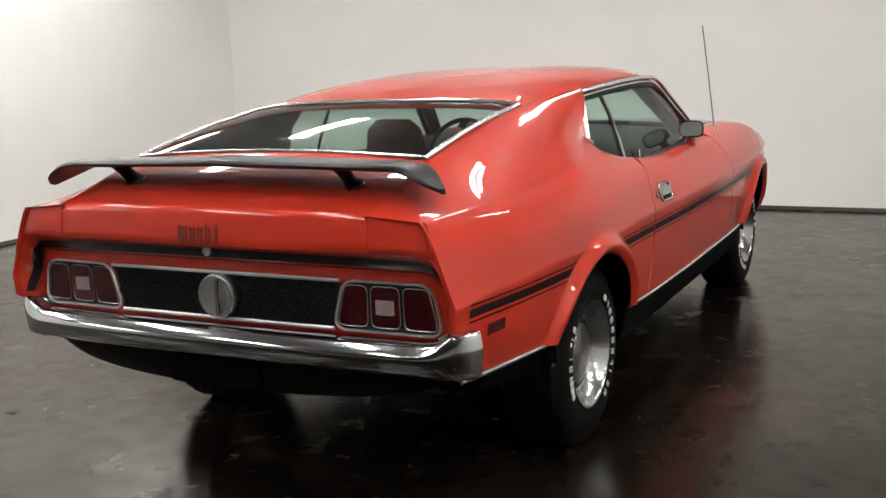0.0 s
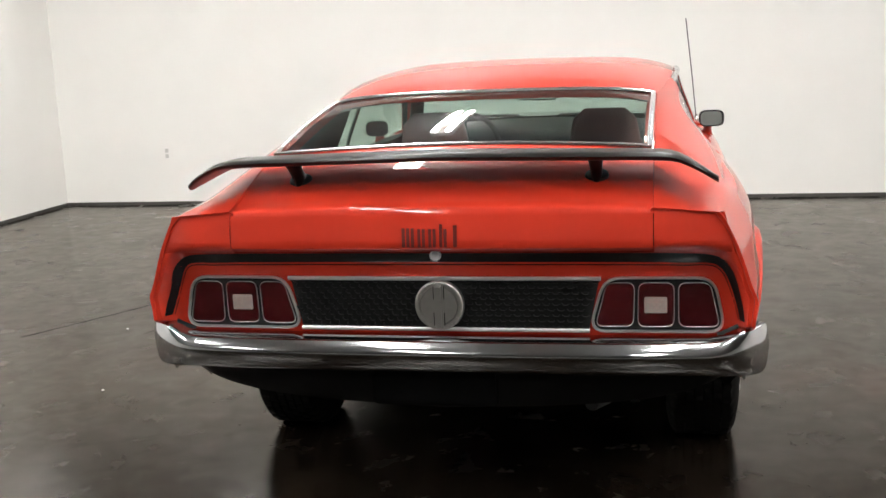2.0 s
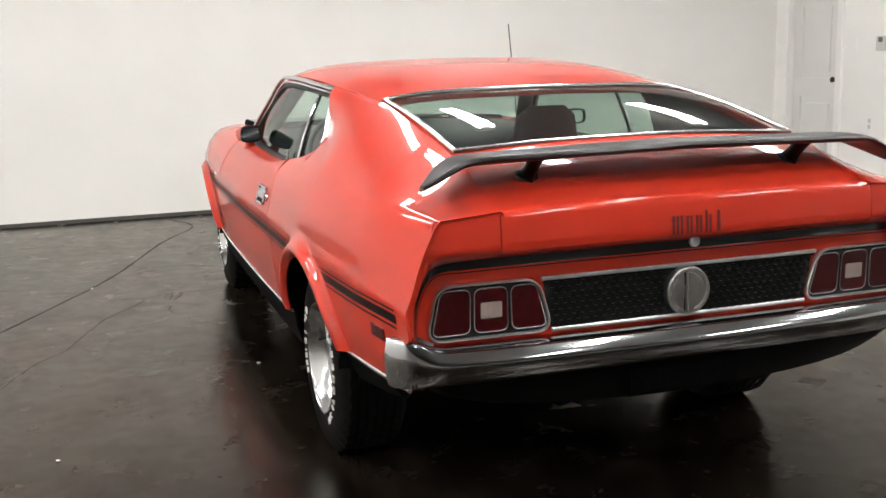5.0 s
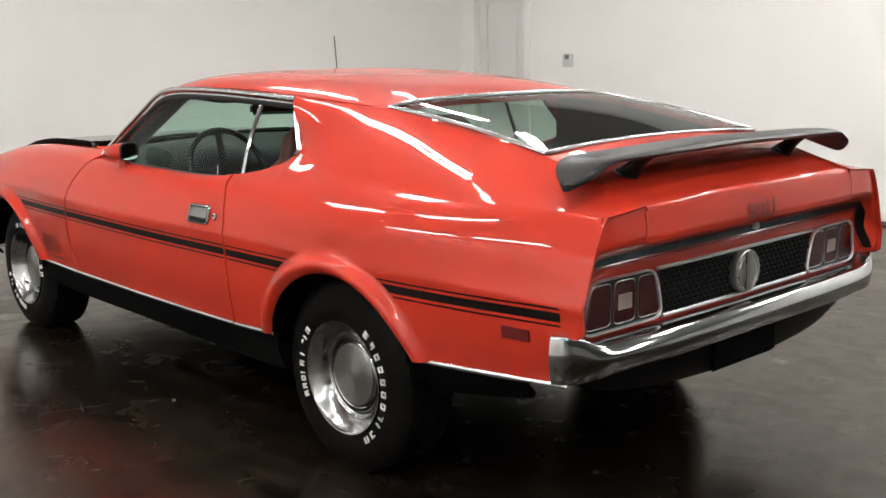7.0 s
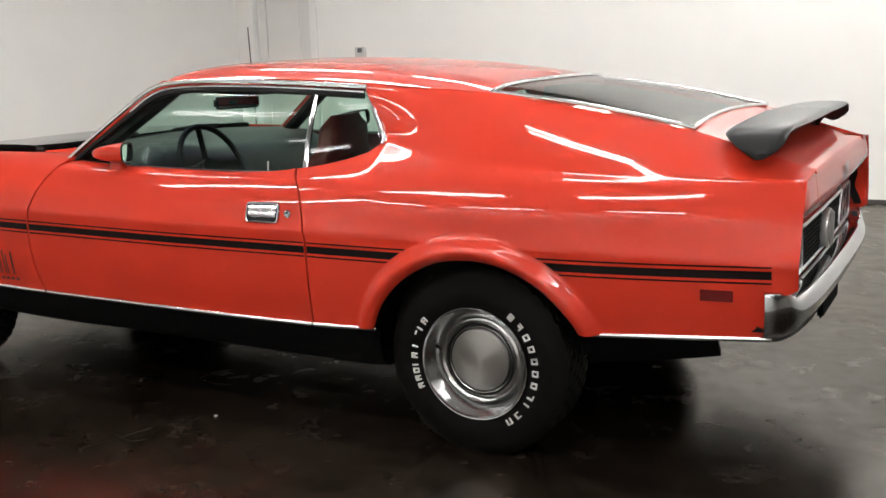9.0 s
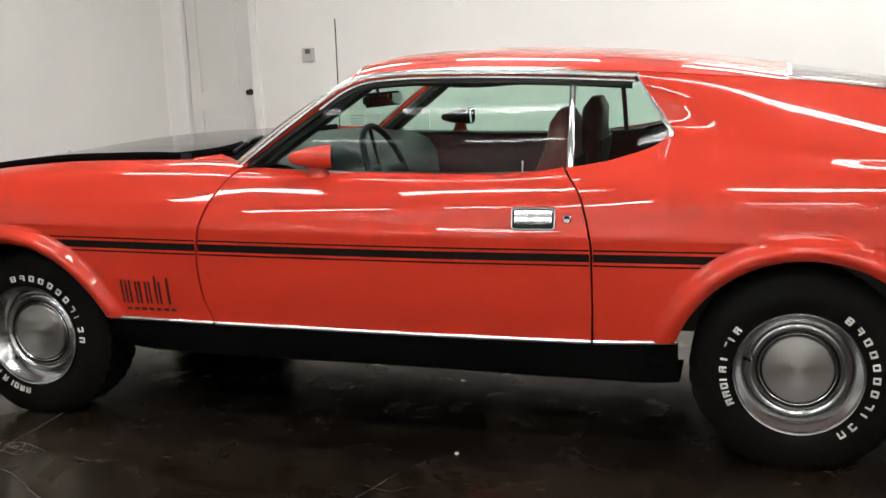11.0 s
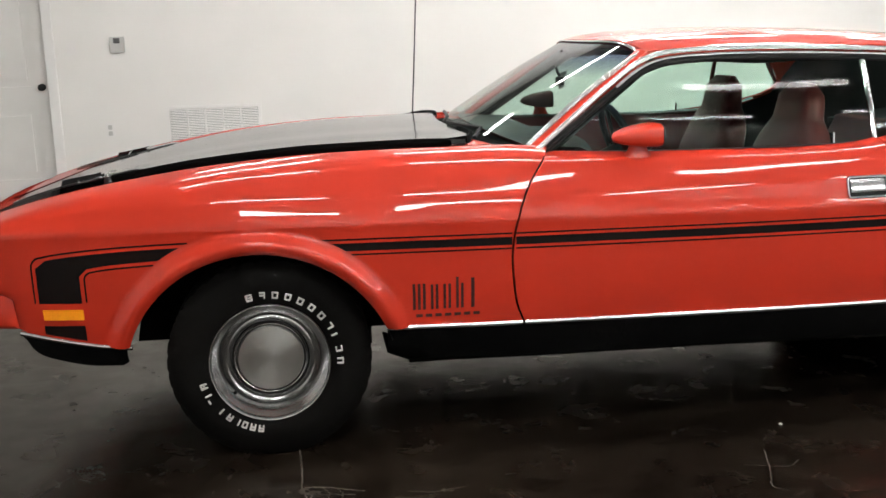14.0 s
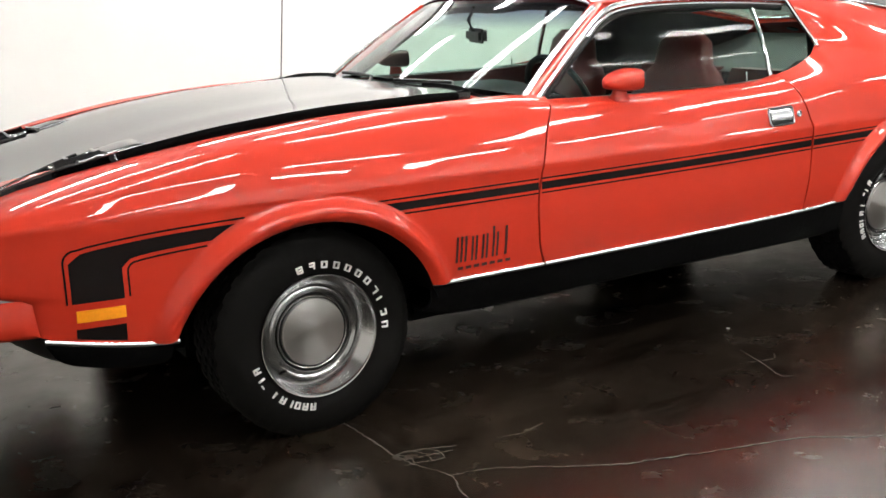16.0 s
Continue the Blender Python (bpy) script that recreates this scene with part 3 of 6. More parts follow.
def side_y(x, z):
    """The outer half-width of the lower body at x and height z (towards the tail the panel is drawn out)."""
    true_x = x
    for _ in range(3):
        k = min(max((-0.70 - x) / 0.285, 0), 1)
        if k:
            x += 0.5 * (true_x - (x + k * k * (tail_rim(z) + 0.985)))
    s = section(x, [])
    order = np.argsort(s[:, 1])
    return float(np.interp(z, s[order, 1], s[order, 0])) + flare(x, z)


def arch_low(x):
    """The lowest height of the side panel at x: the trim line, or the arch above it."""
    z = spline(LINE_TRIM_Z, x)
    for cx, cz, r in ARCH.values():
        if abs(x - cx) < r:
            z = max(z, cz + math.sqrt(r * r - (x - cx) ** 2))
    return z


def stations(a, b, step=0.05):
    """x values from a to b, closer together round the arch's feet."""
    xs = set(np.round(np.linspace(a, b, max(2, int((b - a) / step) + 1)), 4))
    for cx, cz, r in ARCH.values():
        for k in range(41):
            q = math.pi * k / 40
            x = cx + r * math.cos(q)
            if a < x < b:
                xs.add(round(x, 4))
            for d in (0.05, 0.075, 0.1):
                x = cx + (r + d) * math.cos(q)
                if a < x < b:
                    xs.add(round(x, 4))
        for x in (cx - r - 1e-3, cx + r + 1e-3):
            if a < x < b:
                xs.add(round(x, 4))
    out = []
    for x in sorted(xs):
        if not out or x - out[-1] > 0.004:
            out.append(x)
    return out


def split_rows(line, x, rows):
    """Even points up to the crease and even points above it, so that the crease is one clean edge."""
    line = np.asarray(line)
    zc = spline(LINE_CREASE_Z, x)
    k = int(np.searchsorted(line[:, 1], zc))
    k = min(max(k, 1), len(line) - 2)
    f = (zc - line[k - 1, 1]) / max(line[k, 1] - line[k - 1, 1], 1e-6)
    mid = line[k - 1] + (line[k] - line[k - 1]) * min(max(f, 0), 1)
    n = int(rows * 0.5)
    lower = resample(np.vstack([line[:k], mid]), n)
    upper = resample(np.vstack([mid, line[k:]]), rows - n + 1)
    return np.vstack([lower, upper[1:]])


def side_column(x, upper, rows, low=None, bend=None):
    """Points up the body side at x, from the arch or the trim to the section's end. bend: x as a function of height."""
    s = section(x, upper)
    low = arch_low(x) if low is None else low
    i = int(np.searchsorted(s[:, 1], low))
    i = min(max(i, 1), len(s) - 2)
    y = float(np.interp(low, s[:, 1][: i + 2], s[:, 0][: i + 2]))
    line = split_rows(np.vstack([[y, low], s[i:]]), x, rows)
    return [(bend(x, z) if bend else x, yy + flare(x, z), z) for yy, z in line]


def door_front(z):
    return spline([(0.40, 1.945), (0.50, 1.979), (0.63, 1.990), (0.72, 1.980), (0.83, 1.943), (0.93, 1.872), (0.98, 1.82)], z)


def door_rear(z):
    return spline([(0.40, 0.625), (0.53, 0.621), (0.70, 0.621), (0.78, 0.634), (0.87, 0.662), (0.95, 0.722)], z)


GAP = 0.0035
car = tagged(new("car"), "bright red fastback coupe with black stripes and a rear wing", "car")


def fender(side):
    cols = []
    for x in stations(1.955, 3.69):
        upper = [(spline(LINE_RIDGE_Y, x), spline(LINE_RIDGE_Z, x)), (spline(LINE_GAP_Y, x) + GAP, spline(LINE_EDGE_Z, x))]
        blend = max(0.0, 1 - (x - 1.955) / 0.35)

        def bend(px, z, k=blend):
            nose = min(max((px - 3.45) / 0.24, 0), 1) ** 2
            slant = 0.034 * min(max((0.757 - z) / 0.19, 0), 1) + 0.075 * min(max((0.580 - z) / 0.020, 0), 1)
            return px + k * (door_front(z) + GAP - 1.955) - nose * slant

        col = both(side_column(x, upper, 48, None, bend), side)
        if side < 0:
            col = [(px, py, pz - 0.004 * settle(px) * min(max((pz - 0.78) / 0.18, 0), 1)) for px, py, pz in col]
        cols.append(col)
    bm = bmesh.new()
    sheet(bm, cols, 0.010, (2.6, 0, 0.5))
    part("front_fender", bm, RED, car)


def door(side):
    cols = []
    for k in range(28):
        u = k / 27
        x = 0.63 + u * 1.32
        s = section(x, [(spline(LINE_SILL_Y, x) + 0.012, spline(LINE_SILL_Z, x) - 0.004), (spline(LINE_SILL_Y, x) - 0.008, spline(LINE_SILL_Z, x))])
        line = split_rows(s, x, 44)
        cols.append([(door_rear(z) + GAP + u * (door_front(z) - door_rear(z) - 2 * GAP), y * side, z) for y, z in line])
    bm = bmesh.new()
    sheet(bm, cols, 0.025, (1.2, 0, 0.5))
    return part("door", bm, RED, car)


# the upper rim of the quarter: trunk seam, rear-window edge, roof rail
RIM_Y = [(-1.0, 0.580), (-0.65, 0.582), (0.04, 0.590), (0.54, 0.642)]
RIM_Z = [(-1.0, 0.958), (-0.65, 1.078), (-0.3, 1.143), (0.04, 1.200), (0.54, 1.242)]
# where the sail panel begins to lean in
FOOT_Y = [(-1.0, 0.741), (-0.6, 0.790), (0.0, 0.795), (0.39, 0.715)]
FOOT_Z = [(-1.0, 0.950), (-0.6, 0.955), (0.0, 0.985), (0.39, 1.045)]


def quarter(side):
    """Rear quarter with the sail panel up to the roof rail and the rear window."""
    bm = bmesh.new()
    tip, end, n1, n2 = 0.39, 0.64, 42, 16
    xs = [x for x in stations(-0.985, end) if x <= end]
    xs = sorted(set([x for x in xs if abs(x - tip) > 0.012] + [tip]))
    lower, upper = [], []
    for x in xs:
        if x <= tip:
            fy, fz = spline(FOOT_Y, x), spline(FOOT_Z, x)
        else:
            fy, fz = spline(LINE_SILL_Y, x), spline(LINE_SILL_Z, x)
        k = max(0.0, (x - 0.45) / (end - 0.45))

        def bend(px, z, k=k):
            return px + k * (door_rear(z) - GAP - end)

        lower.append(both(side_column(x, [(fy, fz)], n1, None, bend), side))
        if x <= tip:
            t = (x + 1.0) / (tip + 1.0)
            slant = 0.112 * min(max((t - 0.35) / 0.65, 0), 1) ** 2
            rx = x + slant
            foot = np.array(lower[-1][-1])
            before = np.array(lower[-1][-2])
            rim = np.array((rx, spline(RIM_Y, rx) * side, spline(RIM_Z, rx)))
            way = (foot - before) / max(np.linalg.norm(foot - before), 1e-6)
            span = np.linalg.norm(rim - foot)
            crest = min(max((0.36 - x) / 0.50, 0), 1)
            crest = crest * crest * (3 - 2 * crest)
            bow = 0.22 * min(max((x + 0.80) / 0.30, 0), 1)
            out = np.array((0, 0.62 * side, 0.78)) * bow
            flat = (rim - foot) / max(span, 1e-6)
            way = way * (1 - crest) + (flat + out) * crest
            edge = np.array((0, -side * 0.88, 0.47)) * (1 - crest) + (flat - out) * crest
            col = []
            for j in range(n2 + 1):
                q = j / n2
                h = ((1 + 2 * q) * (1 - q) ** 2, q * (1 - q) ** 2, q * q * (3 - 2 * q), q * q * (q - 1))
                col.append(tuple(h[0] * foot + h[1] * span * 0.9 * way + h[2] * rim + h[3] * span * 0.9 * edge))
            upper.append(col)
    # the rear end follows the curve of the tail and rolls in over it
    def trail(p, inward=0.0, back=-0.020):
        x, y, z = p
        k = min(max((-0.70 - x) / 0.285, 0), 1)
        goal = tail_rim(z) + (back if back > 0 else 0.3 * back)
        drop = 0.006 * inward / 0.010 if z > 0.93 else 0.0
        return (x + k * k * (goal + 0.985), y - side * inward, z - drop)

    for sheets in (lower, upper):
        first = sheets[0]
        sheets[:] = [[trail(p, 0.010, 0.006) for p in first], [trail(p, 0.0085, -0.010) for p in first], [trail(p, 0.0025, -0.018) for p in first]] + [[trail(p) for p in col] for col in sheets]
    grid(bm, lower)
    grid(bm, upper)
    bmesh.ops.remove_doubles(bm, verts=bm.verts, dist=0.0006)
    flange(bm, 0.010, (0.0, 0, 0.6))
    return part("quarter_panel", bm, RED, car)


ROOF_MID = [(0.04, 1.228), (0.24, 1.262), (0.56, 1.299), (0.8, 1.314), (1.1, 1.324), (1.35, 1.318), (1.47, 1.303), (1.52, 1.289)]
RAIL_Y = [(0.04, 0.590), (0.54, 0.642), (0.9, 0.655), (1.2, 0.652), (1.45, 0.620), (1.52, 0.604)]
RAIL_Z = [(0.04, 1.200), (0.54, 1.242), (0.9, 1.261), (1.2, 1.265), (1.45, 1.254), (1.52, 1.243)]


def roof_z(x, v):
    mid, rail = spline(ROOF_MID, x), spline(RAIL_Z, x)
    return mid - (mid - rail) * (0.26 * v * v + 0.74 * abs(v) ** 6)


def roof():
    cols = []
    for k in range(37):
        u = k / 36
        col = []
        for j in range(41):
            v = math.sin(math.pi / 2 * (j / 20 - 1))
            x0, x1 = 0.045 - 0.012 * (1 - v * v), 1.47 + 0.05 * (1 - v * v)
            x = x0 + u * (x1 - x0)
            col.append((x, v * spline(RAIL_Y, x), roof_z(x, v)))
        cols.append(col)
    bm = bmesh.new()
    sheet(bm, cols, 0.03, (0.8, 0, 0.5))
    part("roof", bm, RED, car)


HOOD_MID = [(2.02, 0.996), (2.2, 0.999), (2.5, 0.993), (2.8, 0.973), (3.1, 0.930), (3.35, 0.874), (3.55, 0.816), (3.72, 0.770)]


def settle(x):
    """How far the hood's edges stand off the fenders' line: the left one a little high, the right one low."""
    return min(max((x - 1.95) / 0.30, 0), 1) * min(max((3.70 - x) / 0.30, 0), 1)


def hood_z(x, v):
    mid, edge = spline(HOOD_MID, x), spline(LINE_GAP_Z, x) + (0.015 * v - 0.005) * settle(x)
    crown = mid - (mid - edge) * v * v
    hump = 0.003 * math.exp(-(((abs(v) - 0.62) / 0.2) ** 2)) * min(max((3.35 - x) / 0.4, 0), 1) * min(max((x - 2.0) / 0.2, 0.3), 1)
    return crown + hump


def duct_sides(x):
    """The inner and outer edge of the air duct at the hood's side, which narrows towards the nose."""
    k = min(max((x - 3.335) / 0.25, 0), 1)
    b = min(0.574, spline(LINE_GAP_Y, x) - 0.012)
    return min(0.370 + 0.110 * k, b - 0.012), b


def duct_depth(x, y):
    """How deep the hood sinks in the air duct."""
    a, b = duct_sides(x)
    k = min(max((3.585 - x) / 0.33, 0), 1)
    near = min(max((x - 3.215) / 0.02, 0), 1)
    wall = min(max((abs(y) - a) / 0.014, 0), 1) * min(max((b + 0.006 - abs(y)) / 0.014, 0), 1)
    return 0.034 * k ** 0.8 * near * wall


def hood_rear(v):
    """The hood's rear edge: bowed, with corners that sweep forward to the fenders."""
    k = max(0.0, (abs(v) - 0.55) / 0.45)
    return 1.97 + 0.13 * (1 - v * v) + 0.13 * k * k


def cowl_side(side):
    """The fender's top where it sweeps in from the hood's corner to the foot of the windscreen."""
    inner = []
    for v in np.linspace(0.985, 0.80, 12):
        x = hood_rear(v) - 0.004
        inner.append((x, v * spline(LINE_GAP_Y, x), hood_z(x, v * side) - 0.016))
    for y in np.linspace(0.60, 0.745, 12):
        b = 1 - (y / 0.725) ** 2
        inner.append((1.922 + 0.145 * b, y, 0.942 + 0.060 * b - 0.008))
    inner = resample(rounded(inner, 2), 40)
    start = inner[0]
    outer = []
    for x in np.linspace(start[0], 1.885, 40):
        outer.append((x, spline(LINE_GAP_Y, x) + 0.006, spline(LINE_EDGE_Z, x) - 0.0005 - (0.004 * settle(x) if side < 0 else 0)))
    cols = []
    for a, b in zip(outer, inner):
        a, b = np.array(a), np.array(b)
        cols.append(both([tuple(a + (b - a) * t - np.array((0, 0, 0.013)) * math.sin(math.pi * t) * min(1.0, np.linalg.norm(b - a) / 0.1)) for t in np.linspace(0, 1, 9)], side))
    bm = bmesh.new()
    sheet(bm, cols, 0.008, (2.0, 0, 0.6))
    part("cowl_side", bm, RED, car, "red cowl corner beside the windscreen")


def hood():
    cols = []
    for k in range(111):
        u = k / 110
        col = []
        for j in range(121):
            v = -1 + j / 60
            x0, x1 = hood_rear(v), 3.66 + 0.07 * (1 - v * v)
            x = x0 + u * (x1 - x0)
            y = v * (spline(LINE_GAP_Y, x) - GAP)
            col.append((x, y, hood_z(x, v) - duct_depth(x, y)))
        cols.append(col)
    bm = bmesh.new()
    sheet(bm, cols, 0.035, (2.8, 0, 0.3))
    lid = part("hood", bm, BLACK_PAINT, car, "satin black hood with two air scoops")
    # red outer borders of the nose
    for side in (1, -1):
        bm = bmesh.new()
        cols = []
        for k in range(21):
            inner = 0.972 - 0.93 * max(0.0, (k - 6) / 14) ** 1.3
            col = []
            for v in np.linspace(inner, 0.995, 8):
                x = 3.24 + (3.662 + 0.07 * (1 - v * v) - 3.24) * k / 20
                col.append((x, side * v * (spline(LINE_GAP_Y, x) - GAP), hood_z(x, v * side) + 0.0025))
            cols.append(col)
        cols.append([(x + 0.003, y, z - 0.040) for x, y, z in cols[-1]])
        grid(bm, cols)
        part("hood_border", bm, RED, lid, "red border of the hood")
        scoop(side, lid)
        hood_bead(side, lid)
        cowl_side(side)
    return lid


def scoop(side, lid):
    """Forward-facing air scoop at the hood's edge: a raised lid over a dark mouth, a tapering channel with a ribbed strip and a hood latch."""
    y0, w, x1, x0 = 0.472 * side, 0.102, 3.285, 3.150

    def top(x, y):
        return hood_z(x, min(abs(y) / spline(LINE_GAP_Y, x), 1.0) * side)

    def floor_of(x, y):
        return top(x, y) - duct_depth(x, y)

    def height(x, q):
        u = min(max((x - x0) / 0.055, 0), 1)
        return 0.010 * math.sin(u * math.pi / 2) * (1 - abs(q) ** 8)

    cols = []
    for k in range(25):
        x = x0 + (x1 - x0) * (k / 24) ** 1.3
        cols.append([(x - 0.018 * q * q, y0 + q * w, top(x, y0 + q * w) + height(x, q) - 0.001) for q in np.sin(np.linspace(-1, 1, 25) * math.pi / 2)])
    bm = bmesh.new()
    grid(bm, cols)
    flange(bm, 0.006, (2.8, y0, 0.3))
    part("scoop", bm, BLACK_PAINT, lid)
    # rolled front lip of the lid, running forward along the fender's side
    lip = [(x1 - 0.018 * q * q, y0 + q * w, top(x1, y0 + q * w) + height(x1, q)) for q in np.sin(np.linspace(-1, 1, 21) * math.pi / 2) * side]
    for d, h in ((0.015, 0.006), (0.040, 0.004), (0.070, 0.003)):
        lip.append((x1 + d, y0 + w * side * 0.99, top(x1 + d, y0 + w * side) + h))
    part("scoop_lip", tube(bmesh.new(), lip, 0.0055, 0.0055, 8), BLACK_GLOSS, lid)
    # Dark sheets line the mouth; their colour holds its shade.
    bm = bmesh.new()
    grid(bm, [[(x1 - 0.058, y0 + q * w * 0.97, top(x1, y0 + q * w) + h) for h in (-0.034, 0.007)] for q in np.linspace(-1, 1, 15)])
    grid(bm, [[(x, y0 + q * w * 0.95, floor_of(x, y0 + q * w * 0.8) + 0.0015) for q in np.linspace(-1, 1, 9)] for x in (x1 - 0.055, x1 + 0.01, x1 + 0.045)])
    part("scoop_mouth", bm, DARK, lid, "dark open scoop mouth")
    # channel: a glossy wedge with raised rims that narrows towards the nose
    tip = 3.585
    cols, rims, strip = [], ([], []), []
    for x in np.linspace(x1 + 0.03, tip, 17):
        a, b = duct_sides(x)
        cols.append([(x, side * (a + (b - a) * q), floor_of(x, a + 0.014 + max(b - a - 0.028, 0.002) * q) + 0.0028) for q in np.linspace(0.06, 0.94, 9)])
        for r, y in zip(rims, (a, b)):
            r.append((x, side * y, top(x, y) + 0.003))
        c = a + (b - a) * 0.68
        strip.append((x, side * c, floor_of(x, c) + 0.006))
    bm = bmesh.new()
    grid(bm, cols)
    part("scoop_ramp", bm, BLACK_GLOSS, lid)
    for r in rims:
        part("scoop_rim", tube(bmesh.new(), r, 0.005, 0.005, 6), BLACK_GLOSS, lid)
    part("scoop_strip", tube(bmesh.new(), strip, 0.017, 0.004, 8), CHROME, lid, "bright ribbed strip in the scoop's channel")
    bm = bmesh.new()
    for x, y, z in resample(strip, 30)[1:-1]:
        box(bm, (x - 0.0016, y - 0.018, z + 0.002), (x + 0.0016, y + 0.018, z + 0.0055))
    part("strip_ribs", bm, BLACK_GLOSS, lid)
    x = x1 + 0.072
    part("latch_bar", tube(bmesh.new(), [(x, y0 - w * 0.95 * side, top(x, y0 - w) + 0.006), (x + 0.004, y0, top(x, y0) + 0.006), (x + 0.004, y0 + w * 0.95 * side, top(x, y0 + w) + 0.005)], 0.005, 0.007, 8), BLACK_GLOSS, lid, "black hood latch bar")
    for a, b, r in ((0.020, 0.052, -0.62), (-0.065, -0.008, 0.05), (-0.02, 0.004, 0.55)):
        p, q = x + a, x + b
        y = y0 + w * r * side
        part("latch_pin", tube(bmesh.new(), [(p, y, top(p, y) - 0.004), (q, y + 0.004, top(q, y) - 0.004)], 0.009, 0.006, 8), CHROME, lid, "chrome hood latch pin")


def hood_bead(side, lid):
    """Rolled black edge of the hood above the fender; its matt near-black also holds the gap's shade."""
    pts = [(x, side * (spline(LINE_GAP_Y, x) - 0.007), hood_z(x, side) - 0.0125) for x in np.linspace(3.25, 2.16, 30)]
    for v in np.linspace(0.965, 0.50, 12):
        x = hood_rear(v) + 0.006
        pts.append((x, side * v * spline(LINE_GAP_Y, x), hood_z(x, v * side) - 0.006))
    part("hood_edge", tube(bmesh.new(), pts, 0.008, 0.016, 8), CHASSIS, lid, "black rolled hood edge")


BLACK_GLOSS = material("gloss_black_paint", (0.010, 0.010, 0.010), 0.2, 0.0, 0.8, 0.5, 0.1, 14.0)


def front_end():
    """The closing face of the nose, the body-coloured bumper and the black chin spoiler."""
    bm = bmesh.new()
    cols = []
    for j in range(31):
        v = -1 + j / 15
        y = v * 0.71
        bow = 0.045 * (1 - v * v)
        top = 0.757 + 0.012 * (1 - v * v)
        cols.append([(3.690 + bow, y, top + 0.012), (3.700 + bow, y * 0.997, top), (3.686 + bow, y, 0.70), (3.655 + bow * 0.8, y, 0.560)])
    grid(bm, cols)
    part("nose_panel", bm, RED, car)
    # body-coloured bumper that wraps round the corners
    plan = [(0.0, 3.772), (0.30, 3.764), (0.55, 3.744), (0.65, 3.726), (0.698, 3.704), (0.722, 3.668), (0.738, 3.62), (0.749, 3.570), (0.735, 3.552)]
    half = resample(rounded([(y, x, 0) for y, x in plan], 6), 34)[:, :2]
    ys, xs = np.r_[-half[::-1, 0], half[1:, 0]], np.r_[half[::-1, 1], half[1:, 1]]
    bm = bmesh.new()
    cols = []
    for y, x in zip(ys, xs):
        inward = Vector((3.0 - x, -y * 0.5, 0)).normalized()
        cols.append([Vector((x, y, z)) + inward * (o * (1.0 if abs(y) < 0.70 else 0.45)) for o, z in ((0.070, 0.563), (0.040, 0.566), (0.026, 0.560), (0.010, 0.525), (0.0, 0.498), (0.003, 0.484), (0.018, 0.468), (0.050, 0.456), (0.075, 0.455))])
    grid(bm, cols)
    part("front_bumper", bm, RED, car, "body-coloured front bumper", 50)
    bm = bmesh.new()
    cols = []
    for j in range(33):
        v = -1 + j / 16
        y = v * 0.735
        x = 3.32 + 0.23 * (1 - abs(v) ** 10) ** 0.6 + 0.1 * (1 - v * v)
        cols.append([(x, y, 0.43), (x - 0.02, y * 0.995, 0.375), (x - 0.07, y * 0.98, 0.335), (x - 0.09, y * 0.97, 0.322)])
    grid(bm, cols)
    part("chin_spoiler", bm, PLASTIC, car, "black chin spoiler", 60)
    for side in (1, -1):
        bm = bmesh.new()
        cols = []
        for k in range(17):
            x = 3.215 + 0.325 * k / 16
            z1 = spline(LINE_TRIM_Z, x) - 0.006
            z0 = spline([(3.20, 0.350), (3.235, 0.325), (3.3, 0.325), (3.45, 0.350), (3.51, 0.375), (3.55, 0.44)], x)
            y = spline(LINE_TRIM_Y, x)
            cols.append(both([(x, y - 0.006, z1), (x, y - 0.008, (z1 + z0) / 2), (x, y - 0.03, z0)], side))
        sheet(bm, cols, 0.006, (3.3, 0, 0.4))
        part("spoiler_end", bm, CHASSIS, car)


TAIL_END = -1.022
TAIL_FACE = [(0.48, -0.962), (0.62, -0.960), (0.755, -0.963), (0.78, -0.970), (0.82, -0.992), (0.842, -1.012), (0.856, -1.034), (0.864, -1.040), (0.90, -1.038), (0.955, -1.029)]


def tail_rim(z):
    """Where the quarters end: level with the deck lid's lip, cut back behind the bumper's ends."""
    return spline([(0.48, -0.955), (0.618, -0.962), (0.648, TAIL_END), (0.96, TAIL_END)], z)


def tail_x(y, z):
    """The tail's face: hollow below the deck lid, with an outer rim that comes back to the quarters' ends."""
    x = spline(TAIL_FACE, z) + 0.012 * (abs(y) / 0.8) ** 2.2
    k = min(max((abs(y) - tail_edge(z) + 0.048) / 0.040, 0), 1)
    return x + (tail_rim(z) + 0.004 - x) * k * k * (3 - 2 * k)


def tail_edge(z):
    """Half-width of the tail at height z."""
    return spline([(0.48, 0.806), (0.60, 0.830), (0.715, 0.832), (0.80, 0.806), (0.88, 0.775), (0.93, 0.763), (0.95, 0.757)], z)


